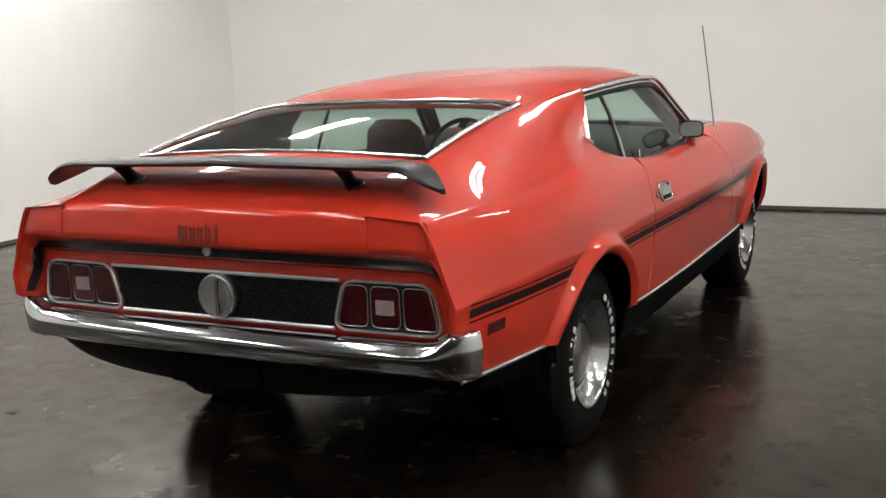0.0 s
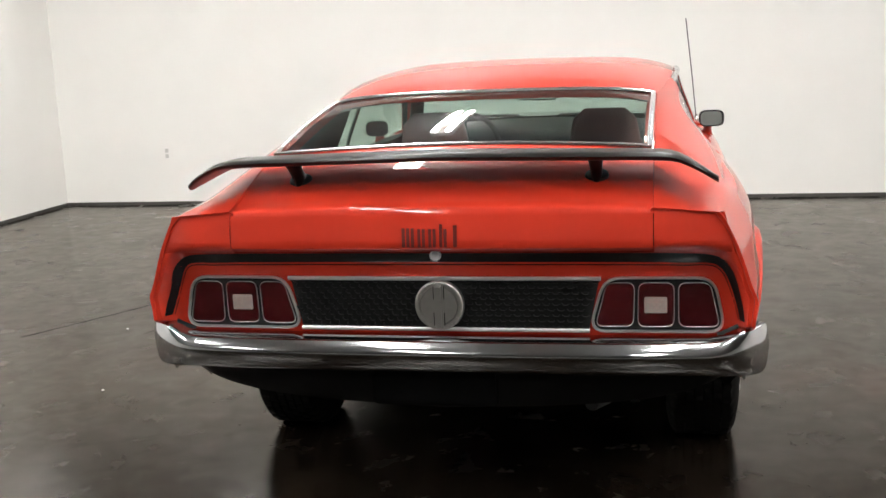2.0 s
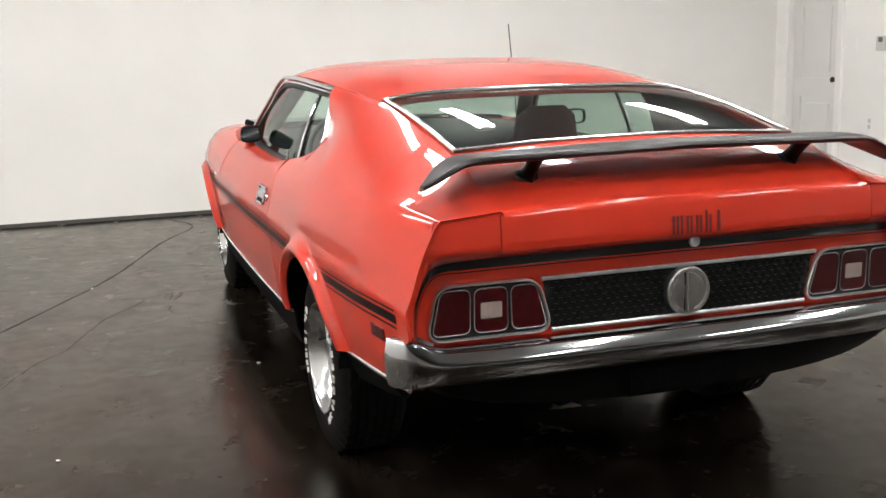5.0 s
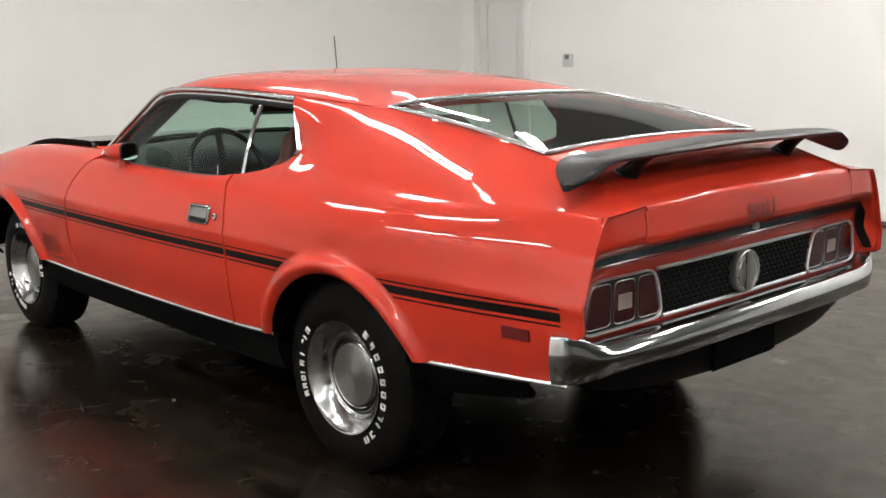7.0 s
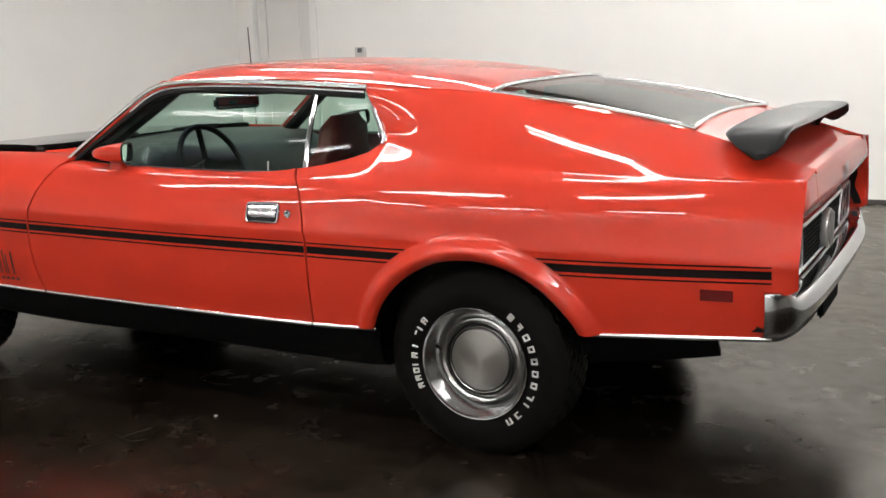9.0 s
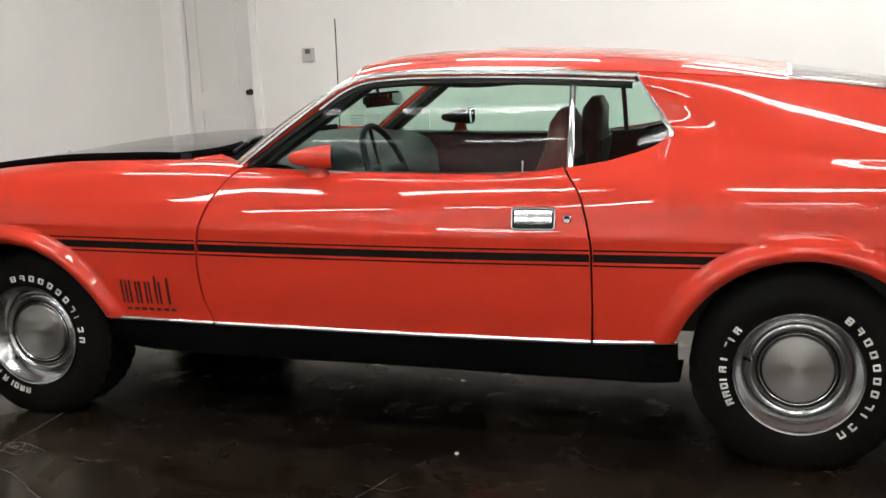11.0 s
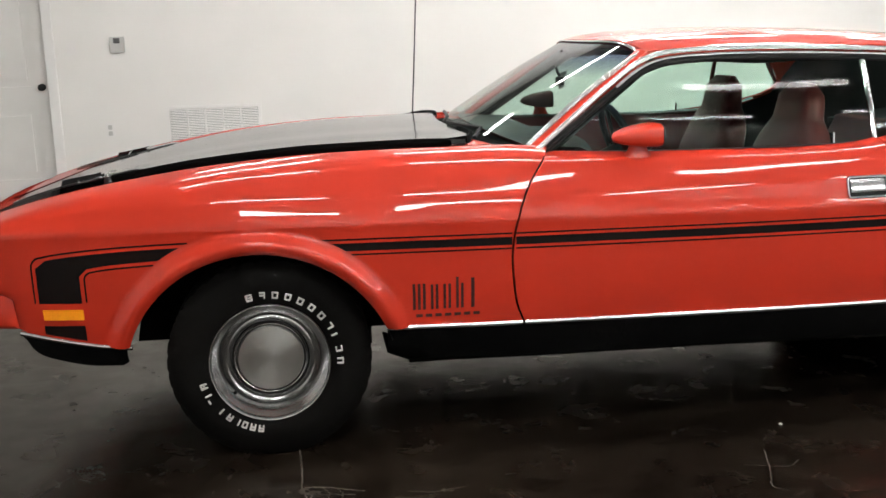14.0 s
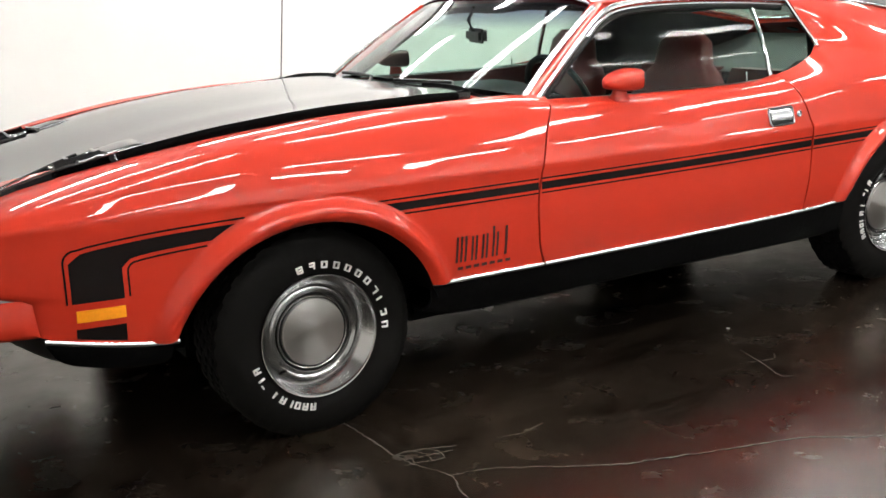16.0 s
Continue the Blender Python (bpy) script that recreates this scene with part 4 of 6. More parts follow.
def tail_panel():
    """The rear face under the deck lid, with the body-coloured corners."""
    bm = bmesh.new()
    cols = []
    for j in range(81):
        v = math.sin(math.pi / 2 * (-1 + j / 40))
        col = []
        for k in range(25):
            z = 0.50 + (0.846 - GAP - 0.50) * k / 24
            y = v * tail_edge(z)
            col.append((tail_x(y, z), y, z))
        cols.append(col)
    sheet(bm, cols, 0.02, (0, 0, 0.65))
    part("tail_panel", bm, RED, car)
    for side in (1, -1):
        bm = bmesh.new()
        cols = []
        for j in range(9):
            q = j / 8
            col = []
            for k in range(10):
                z = 0.846 - GAP + (0.9575 - 0.009 * q - 0.846 + GAP) * k / 9
                a, b = 0.580 + 0.0012, tail_edge(min(z, 0.95))
                y = a + (b - a) * q
                col.append((tail_x(y, min(z, 0.95)), y * side, z))
            cols.append(col)
        sheet(bm, cols, 0.015, (0, 0, 0.65))
        part("tail_corner", bm, RED, car)


DECK_MID = [(-1.006, 0.966), (-0.9, 1.010), (-0.75, 1.063), (-0.62, 1.100)]


def deck_z(x, v):
    mid = spline(DECK_MID, x)
    return mid - (mid - spline(RIM_Z, x) - 0.0) * abs(v) ** 2.5


def deck_lid():
    cols = []
    for j in range(41):
        v = -1 + j / 20
        y = v * (0.580 - 0.0012)
        col = []
        for k in range(9):
            z = 0.846 + 0.10 * k / 8
            col.append((tail_x(y, z), y, z))
        x = tail_x(y, 0.955)
        col.append((x + 0.002, y, deck_z(-0.995, v) - 0.006))
        col.append((x + 0.010, y, deck_z(-0.995, v) + 0.0015))
        for k in range(13):
            px = -0.975 + (0.345 - 0.03 * v * v) * k / 12
            col.append((px, y * (1 + 0.0 * k), deck_z(px, v)))
        cols.append(col)
    bm = bmesh.new()
    sheet(bm, cols, 0.02, (0, 0, 0.7))
    part("deck_lid", bm, RED, car)


def side_strip(bm, side, a, b, z_low, z_high, lift=0.0016, steps=None, start=None, finish=None):
    """A decal on the body side between two heights given as functions of x."""
    n = steps or max(2, int((b - a) / 0.03))
    cols = []
    for k in range(n + 1):
        col = []
        for j in range(5):
            x = (a + b) / 2
            for _ in range(3):
                z = z_low(x) + (z_high(x) - z_low(x)) * j / 4
                xa, xb = start(z) if start else a, finish(z) if finish else b
                x = xa + (xb - xa) * k / n
            col.append((x, side * (side_y(x, z) + lift), z))
        cols.append(col)
    grid(bm, cols)
    return bm


def stripe_mid(x):
    return spline([(-0.97, 0.688), (-0.29, 0.677), (0.25, 0.677), (0.915, 0.679), (1.98, 0.690), (2.40, 0.695), (3.05, 0.700), (3.47, 0.672)], x)


def arch_x(which, z, more=0.080):
    """Where the flare's outer edge crosses a height, behind and ahead of the wheel."""
    cx, cz, r = ARCH[which]
    d = math.sqrt(max((r + more) ** 2 - (z - cz) ** 2, 0))
    return cx - d, cx + d


def stripes(side):
    spans = [(-0.955, -0.30), (0.275, door_rear(0.69) - 0.006), (door_rear(0.69) + 0.006, door_front(0.69) - 0.006), (door_front(0.69) + 0.006, 2.46)]
    for a, b in spans:
        for lo, hi in ((-0.0128, 0.0128), (0.0215, 0.0268), (-0.0268, -0.0215)):
            start = (lambda z: arch_x("rear", z)[1]) if a == 0.275 else None
            finish = (lambda z: arch_x("rear", z)[0]) if b == -0.30 else (lambda z: arch_x("front", z)[0]) if b == 2.46 else None
            bm = side_strip(bmesh.new(), side, a, b, lambda x: stripe_mid(x) + lo, lambda x: stripe_mid(x) + hi, start=start, finish=finish)
            part("stripe", bm, DECAL, car)
    # ahead of the front wheel: a band that turns down in an L to the marker lamp
    b0 = arch_x("front", 0.70)[1] - 0.01
    ahead = lambda z: arch_x("front", z)[1] + 0.004
    top = lambda x: spline([(3.0, 0.716), (3.2, 0.708), (3.40, 0.690), (3.475, 0.676)], x) - (0.018 - math.sqrt(max(0.018 ** 2 - max(x - 3.452, 0) ** 2, 0)))
    low = lambda x: spline([(3.0, 0.680), (3.15, 0.672), (3.295, 0.658), (3.322, 0.650), (3.335, 0.632)], x)
    bm = side_strip(bmesh.new(), side, b0, 3.335, low, top, start=ahead)
    side_strip(bm, side, 3.335, 3.470, lambda x: 0.545, top)
    part("stripe_hook", bm, DECAL, car)
    for line, corner, end, r, lift in ((top, 3.4825, 0.545, 0.034, 0.0128), (low, 3.3205, 0.548, 0.026, -0.0128)):
        x0 = ahead(line(b0) + lift)
        run = [(x, line(min(x, 3.29 if line is low else 9)) + lift - (0.30 * max(0, x - 3.29) if line is low else 0)) for x in np.linspace(x0, corner - r, 16)]
        turn = run[-1][1]
        run += [(corner - r + r * math.sin(q), turn - r * (1 - math.cos(q))) for q in np.linspace(0.15, math.pi / 2, 9)]
        run += [(corner, z) for z in np.linspace(turn - r, end, 6)[1:]]
        bm = bmesh.new()
        cols = []
        for i, p in enumerate(run):
            q0, q1 = run[max(i - 1, 0)], run[min(i + 1, len(run) - 1)]
            d = Vector((q1[0] - q0[0], q1[1] - q0[1])).normalized() * 0.0027
            cols.append([(x, side * (side_y(x, z) + 0.0016), z) for x, z in ((p[0] - d.y, p[1] + d.x), (p[0] + d.y, p[1] - d.x))])
        grid(bm, cols)
        part("stripe", bm, DECAL, car)
    bm = side_strip(bmesh.new(), side, 3.335, 3.465, lambda x: spline(LINE_TRIM_Z, x) + 0.012, lambda x: 0.470)
    part("stripe", bm, DECAL, car)


def bars(bm, place, widths, height, gap):
    """A row of plain upright bars; place(u, v) gives a point for metres along and up."""
    u = 0.0
    for w, h in widths:
        if h > 0.01:
            grid(bm, [[place(u + d, height * h * k / 8) for k in range(9)] for d in (0, w)])
        u += w + gap
    return bm


MARK = [(0.0090, 0.84)] * 3 + [(0.002, 0.0001)] + [(0.0085, 0.80)] * 2 + [(0.002, 0.0001)] + [(0.0085, 0.80)] * 2 + [(0.002, 0.0001), (0.0085, 1.0), (0.0085, 0.80), (0.010, 0.0001), (0.0105, 0.95)]


def markings(side):
    """Dark upright bars of lettering size low on the fender."""
    def place(u, v):
        x, z = 2.310 - u * 1.02, 0.478 + v
        return (x, side * (side_y(x, z) + 0.0018), z)
    bm = bars(bmesh.new(), place, MARK, 0.105, 0.0068)
    part("marking", bm, FAINT, car, "dark upright bars")
    def place2(u, v):
        x, z = 2.300 - u, 0.452 + v
        return (x, side * (side_y(x, z) + 0.0018), z)
    bm = bars(bmesh.new(), place2, [(0.021, 1)] * 7, 0.011, 0.0095)
    part("marking", bm, FAINT, car, "row of small dark bars")


def deck_marking():
    def place(u, v):
        y, z = 0.085 - u, 0.863 + v
        return (tail_x(y, z) - 0.0018, y, z)
    bm = bars(bmesh.new(), place, MARK, 0.062, 0.0036)
    part("marking", bm, FADED, car, "dark upright bars")


def sill_trim(side):
    """The bright strip under the doors and quarters, in its pieces."""
    for a, b in ((-0.955, -0.392), (0.362, door_rear(0.40) - 0.004), (door_rear(0.40) + 0.004, door_front(0.42) - 0.004), (door_front(0.42) + 0.004, 2.393), (3.196, 3.545)):
        n = max(4, int((b - a) / 0.06))
        pts = [(x, side * (spline(LINE_TRIM_Y, x) - 0.001), spline(LINE_TRIM_Z, x) - 0.002) for x in np.linspace(a, b, n)]
        bm = tube(bmesh.new(), pts, 0.006, 0.0075, 8)
        part("sill_trim", bm, BRIGHT, car)
    # black rocker below
    bm = bmesh.new()
    cols = []
    for k in range(31):
        x = 0.358 + (2.392 - 0.358) * k / 30
        zt = spline(LINE_TRIM_Z, x) - 0.008
        zl = spline([(0.335, 0.262), (0.40, 0.250), (1.3, 0.268), (2.30, 0.285), (2.41, 0.325)], x)
        y = spline(LINE_TRIM_Y, x)
        cols.append(both([(x, y - 0.008, zt), (x, y - 0.012, zt - 0.05), (x, y - 0.035, zl + 0.02), (x, y - 0.075, zl), (x, y - 0.30, zl)], side))
    sheet(bm, cols, 0.008, (1.3, 0, 0.6))
    part("rocker_panel", bm, CHASSIS, car, "matt black sill panel")
    bm = bmesh.new()
    cols = []
    for k in range(15):
        x = -0.80 + 0.408 * k / 14
        zt = spline(LINE_TRIM_Z, x) - 0.008
        y = spline(LINE_TRIM_Y, x)
        zl = spline([(-0.96, 0.455), (-0.8, 0.415), (-0.36, 0.350)], x)
        cols.append(both([(x, y - 0.008, zt), (x, y - 0.02, (zt + zl) / 2), (x, y - 0.05, zl)], side))
    sheet(bm, cols, 0.02, (-0.6, 0, 0.6))
    part("rear_skirt", bm, CHASSIS, car, "matt black lower quarter")


def arch_liner(which, side):
    """Dark wheel house behind the arch, with the rolled lip of the flare."""
    cx, cz, r = ARCH[which]
    bm = bmesh.new()
    cols = []
    for k in range(41):
        q = 0.30 + (math.pi - 0.60) * k / 40
        x, z = cx + r * math.cos(q), cz + r * math.sin(q)
        edge = side_y(x, max(z, spline(LINE_TRIM_Z, x))) - 0.004
        cols.append(both([(x, edge, z), (cx + (r + 0.004) * math.cos(q), edge - 0.02, cz + (r + 0.004) * math.sin(q)), (cx + (r + 0.015) * math.cos(q), edge - 0.06, cz + (r + 0.015) * math.sin(q)), (cx + (r + 0.015) * math.cos(q), 0.42, cz + (r + 0.015) * math.sin(q))], side))
    grid(bm, cols)
    part("wheel_house", bm, CHASSIS, car)
    bm = bmesh.new()
    rim = [(cx + (r + 0.02) * math.cos(q), side * 0.42, cz + (r + 0.02) * math.sin(q)) for q in np.linspace(0.10, math.pi - 0.10, 21)]
    bm.faces.new([bm.verts.new(p) for p in rim])
    part("wheel_house", bm, CHASSIS, car)


def tyre_mesh():
    """Tyre round the y axis: outer side towards +y, grooves and cross cuts in the tread."""
    w, r, rim = 0.120, TIRE_R, 0.184
    prof = [(-w + 0.030, rim), (-w + 0.006, rim + 0.02), (-w, rim + 0.065), (-w + 0.010, r - 0.034), (-w + 0.022, r - 0.012), (-w + 0.030, r - 0.004)]
    y = -w + 0.030
    ribs = 6
    span = 2 * w - 0.060
    for k in range(ribs):
        a, b = y + span * k / ribs, y + span * (k + 1) / ribs
        prof += [(a + 0.003, r), (b - 0.003, r)]
        if k < ribs - 1:
            prof += [(b - 0.002, r - 0.009), (b + 0.002, r - 0.009)]
    prof += [(w - 0.030, r - 0.004), (w - 0.022, r - 0.012), (w - 0.010, r - 0.034), (w, rim + 0.065), (w - 0.003, rim + 0.028), (w - 0.010, rim + 0.012), (w - 0.030, rim)]
    bm = bmesh.new()
    tread = {j for j, (yy, rr) in enumerate(prof) if rr >= r - 0.013}

    def dent(j, k):
        if j in tread and (k + (j // 4) * 2) % 5 == 0:
            return 0.006
        return 0.0

    spun(bm, prof, (0, 0, 0), 180, False, dent)
    for v in bm.verts:
        if v.co.z < -0.318:
            v.co.z = -0.318
    return bm


def tyre_letters(root):
    """White raised bars of lettering size on the outer sidewall: two runs, one part a block of bars."""
    r0 = 0.2235

    def glyph(bm, q, width, h0, h1, y=0.1235):
        pts = []
        for dq, rr in ((-width / 2, r0 + h0), (width / 2, r0 + h0), (width / 2, r0 + h1), (-width / 2, r0 + h1)):
            pts.append((math.cos(q + dq / r0) * rr, y, math.sin(q + dq / r0) * rr))
        lo = [bm.verts.new(p) for p in pts]
        hi = [bm.verts.new((p[0], p[1] - 0.005, p[2])) for p in pts]
        bm.faces.new(lo)
        for a in range(4):
            b = (a + 1) % 4
            bm.faces.new((lo[a], lo[b], hi[b], hi[a]))

    def strokes(bm, q, shape, half, h):
        """Thin strokes round a small block: l, r uprights, t, m, b bars across."""
        e = half / r0
        for k in shape:
            if k in "lr":
                glyph(bm, q + (e if k == "l" else -e), 0.0050, -h, h)
            else:
                c = {"t": h - 0.0018, "m": 0.0, "b": -h + 0.0018}[k]
                glyph(bm, q, 2 * half, c - 0.0023, c + 0.0023)

    for start, step, shapes, half, h in ((76, 10.6, "ltmrb ltm ltbr ltbr ltbr ltbr ltbr lt r ltb lrt".split(), 0.0078, 0.0105), (281, 6.9, "ltmr ltmr ltbr r ltmr l - t r ltmr".split(), 0.0066, 0.0108)):
        for k, shape in enumerate(shapes):
            if shape == "-":
                continue
            bm = bmesh.new()
            strokes(bm, math.radians(start + k * step), shape, half, h)
            part("letter_bar", bm, WHITE_LETTER, root)


def wheel(which, side):
    """Wheel with tyre, polished deep rim and a spun hub cap; the outer side faces +y before turning."""
    x, z = WHEELS[which]
    root = new("wheel")
    root.parent = car
    root.matrix_basis = Matrix.Translation((x, side * TRACK[which], z)) @ Matrix.Rotation(0 if side > 0 else math.pi, 4, "Z") @ Matrix.Rotation(radians(-53 if which == "rear" else 0), 4, "Y")
    part("tyre", tyre_mesh(), RUBBER, root, "black tyre with a worn tread", 30)
    tyre_letters(root)
    bm = spun(bmesh.new(), [(-0.10, 0.178), (0.04, 0.158), (0.062, 0.150), (0.080, 0.159), (0.096, 0.172), (0.109, 0.184), (0.114, 0.188), (0.119, 0.1905), (0.120, 0.194), (0.114, 0.197), (0.100, 0.194)], (0, 0, 0), 72)
    part("trim_ring", bm, ALLOY, root, "polished trim ring")
    bm = spun(bmesh.new(), [(0.062, 0.151), (0.056, 0.147), (0.053, 0.141), (0.055, 0.134), (0.061, 0.129), (0.064, 0.1255)], (0, 0, 0), 72)
    part("rim", bm, ALLOY, root, "bright steel rim")
    bm = spun(bmesh.new(), [(0.064, 0.126), (0.052, 0.1245), (0.052, 0.1205), (0.060, 0.119)], (0, 0, 0), 72)
    part("dark_ring", bm, PLASTIC, root, "black recessed ring")
    bm = spun(bmesh.new(), [(0.052, 0.1195), (0.064, 0.1185), (0.067, 0.1155), (0.065, 0.1125), (0.058, 0.1115)], (0, 0, 0), 72)
    part("cap_ring", bm, ALLOY, root, "bright ring round the hub cap")
    bm = spun(bmesh.new(), [(0.058, 0.112), (0.056, 0.1105), (0.056, 0.1085), (0.060, 0.1075)], (0, 0, 0), 72)
    part("dark_ring", bm, PLASTIC, root, "black recessed ring")
    bm = spun(bmesh.new(), [(0.056, 0.1078), (0.067, 0.1068), (0.070, 0.104), (0.0735, 0.06), (0.0745, 0.03), (0.075, 0.0)], (0, 0, 0), 72)
    part("hub_cap", bm, BRUSHED, root, "spun metal hub cap")
    q = math.radians(318)
    bm = tube(bmesh.new(), [(0.158 * math.cos(q), 0.060, 0.158 * math.sin(q)), (0.146 * math.cos(q), 0.085, 0.146 * math.sin(q))], 0.005, 0.005, 8)
    part("valve", bm, RUBBER, root, "black valve stem")
    bm = spun(bmesh.new(), [(-0.11, 0.178), (-0.02, 0.145), (-0.03, 0.0)], (0, 0, 0), 40)
    part("rim_back", bm, CHASSIS, root)


def rear_bumper():
    """Chrome bumper: a lipped bar that wraps round the corners and turns up at its ends."""
    plan = [(0.0, -1.062), (0.30, -1.060), (0.55, -1.052), (0.72, -1.036), (0.80, -1.018), (0.845, -0.994), (0.868, -0.971), (0.876, -0.955), (0.879, -0.944)]
    line = resample(rounded([(y, x, 0) for y, x in plan], 6), 40)[:, :2]
    ys = np.r_[-line[::-1, 0], line[1:, 0]]
    xs = np.r_[line[::-1, 1], line[1:, 1]]
    cols = []
    for i, (y, x) in enumerate(zip(ys, xs)):
        a, b = max(i - 1, 0), min(i + 1, len(ys) - 1)
        d = Vector((xs[b] - xs[a], ys[b] - ys[a], 0)).normalized()
        n = Vector((-d.y, d.x, 0))
        if n.dot(Vector((x + 0.6, y, 0))) < 0:
            n.negate()
        up = 0.036 * spline([(0, 0), (0.72, 0.0), (0.77, 0.20), (0.82, 0.85), (0.85, 1.0), (0.90, 1.0)], abs(y))
        c = Vector((x, y, 0))
        prof = [(-0.110, 0.602), (-0.060, 0.604), (-0.034, 0.603), (-0.025, 0.601), (-0.0185, 0.596), (-0.0050, 0.577), (-0.0005, 0.569), (0.0, 0.562), (-0.0110, 0.533), (-0.018, 0.519), (-0.028, 0.510), (-0.040, 0.506)]
        shrink = 0.40 + 0.60 * min(max((0.84 - abs(y)) / 0.14, 0), 1)
        cols.append([c + n * (o * shrink) + Vector((0, 0, h + up * min(max((h - 0.540) / 0.05, 0), 1))) for o, h in prof])
    bm = bmesh.new()
    grid(bm, cols)
    flange(bm, 0.006, (-0.9, 0, 0.54))
    part("rear_bumper", bm, BUMPER_CHROME, car, "chrome rear bumper", 35)
    bm = bmesh.new()
    cols = []
    for j in range(41):
        v = -1 + j / 20
        y = v * 0.835
        low = spline([(0, 0.388), (0.34, 0.402), (0.56, 0.420), (0.70, 0.448), (0.81, 0.498), (0.835, 0.510)], abs(y))
        x = -1.018 + 0.070 * abs(v) ** 3
        cols.append([(x + 0.015, y, 0.520), (x + 0.02, y, (0.520 + low) / 2), (x + 0.05, y * 0.985, low), (x + 0.24, y * 0.95, low + 0.02)])
    sheet(bm, cols, 0.02, (0, 0, 0.5))
    part("rear_valance", bm, VALANCE, car, "satin black valance under the bumper")
    part("plate_bracket", boxed((-1.008, -0.16, 0.405), (-0.988, 0.20, 0.515), 0.008), CHASSIS, car, "empty black number plate bracket")


def quad_loop(y0, y1, z0, z1, slant0, slant1, r, side):
    """Rounded outline in the tail plane: y0 inner, y1 outer edge at the foot; the edges lean by the slants to the top."""
    corners = [(y0, z0), (y1, z0), (y1 + slant1, z1), (y0 + slant0, z1)]
    out = []
    for i, c in enumerate(corners):
        p, n = corners[i - 1], corners[(i + 1) % 4]
        c, a, b = np.array(c), np.array(p), np.array(n)
        da, db = (a - c) / np.linalg.norm(a - c), (b - c) / np.linalg.norm(b - c)
        for k in range(6):
            t = k / 5
            out.append((1 - t) ** 2 * (c + da * r) + 2 * t * (1 - t) * c + t * t * (c + db * r))
    return [(float(y) * side, float(z)) for y, z in out]


def tail_plate(bm, loop, lift, thick):
    """A plate with that outline, standing off the tail."""
    front = [bm.verts.new((tail_x(y, z) - lift, y, z)) for y, z in loop]
    back = [bm.verts.new((tail_x(y, z) - lift + thick, y, z)) for y, z in loop]
    bm.faces.new(front)
    for i in range(len(loop)):
        j = (i + 1) % len(loop)
        bm.faces.new((front[i], front[j], back[j], back[i]))
    return bm


def tail_lamp(side):
    root = new("tail_lamp")
    root.parent = car
    tagged(root, "three-part red tail lamp with a chrome surround")
    outer = quad_loop(0.408, 0.766, 0.616, 0.764, 0.042, -0.030, 0.046, side)
    part("housing", tail_plate(bmesh.new(), outer, 0.006, 0.01), PLASTIC, root, "black lamp housing")
    bm = tube(bmesh.new(), [(tail_x(y, z) - 0.008, y, z) for y, z in outer], 0.0042, 0.007, 8, True, (1, 0, 0))
    part("surround", bm, SILVER, root, "chrome surround")
    for k, (a, b, s0, s1) in enumerate(((0.424, 0.526, 0.032, 0.004), (0.537, 0.633, 0.003, 0.0), (0.645, 0.752, -0.001, -0.026))):
        loop = quad_loop(a, b, 0.630, 0.751, s0, s1, 0.022, side)
        bm = tail_plate(bmesh.new(), loop, 0.0095, 0.008)
        part("lens", bm, LENS_RED, root, "dark red lens")
        bm = tube(bmesh.new(), [(tail_x(y, z) - 0.0098, y, z) for y, z in loop], 0.0014, 0.002, 6, True, (1, 0, 0))
        part("lens_trim", bm, DULL, root, "thin dull metal rim")
        if k == 1:
            loop = quad_loop(a + 0.018, b - 0.018, 0.668, 0.712, 0, 0, 0.004, side)
            part("reverse_lens", tail_plate(bmesh.new(), loop, 0.0120, 0.006), LENS_CLEAR, root, "pale ribbed reversing lens")


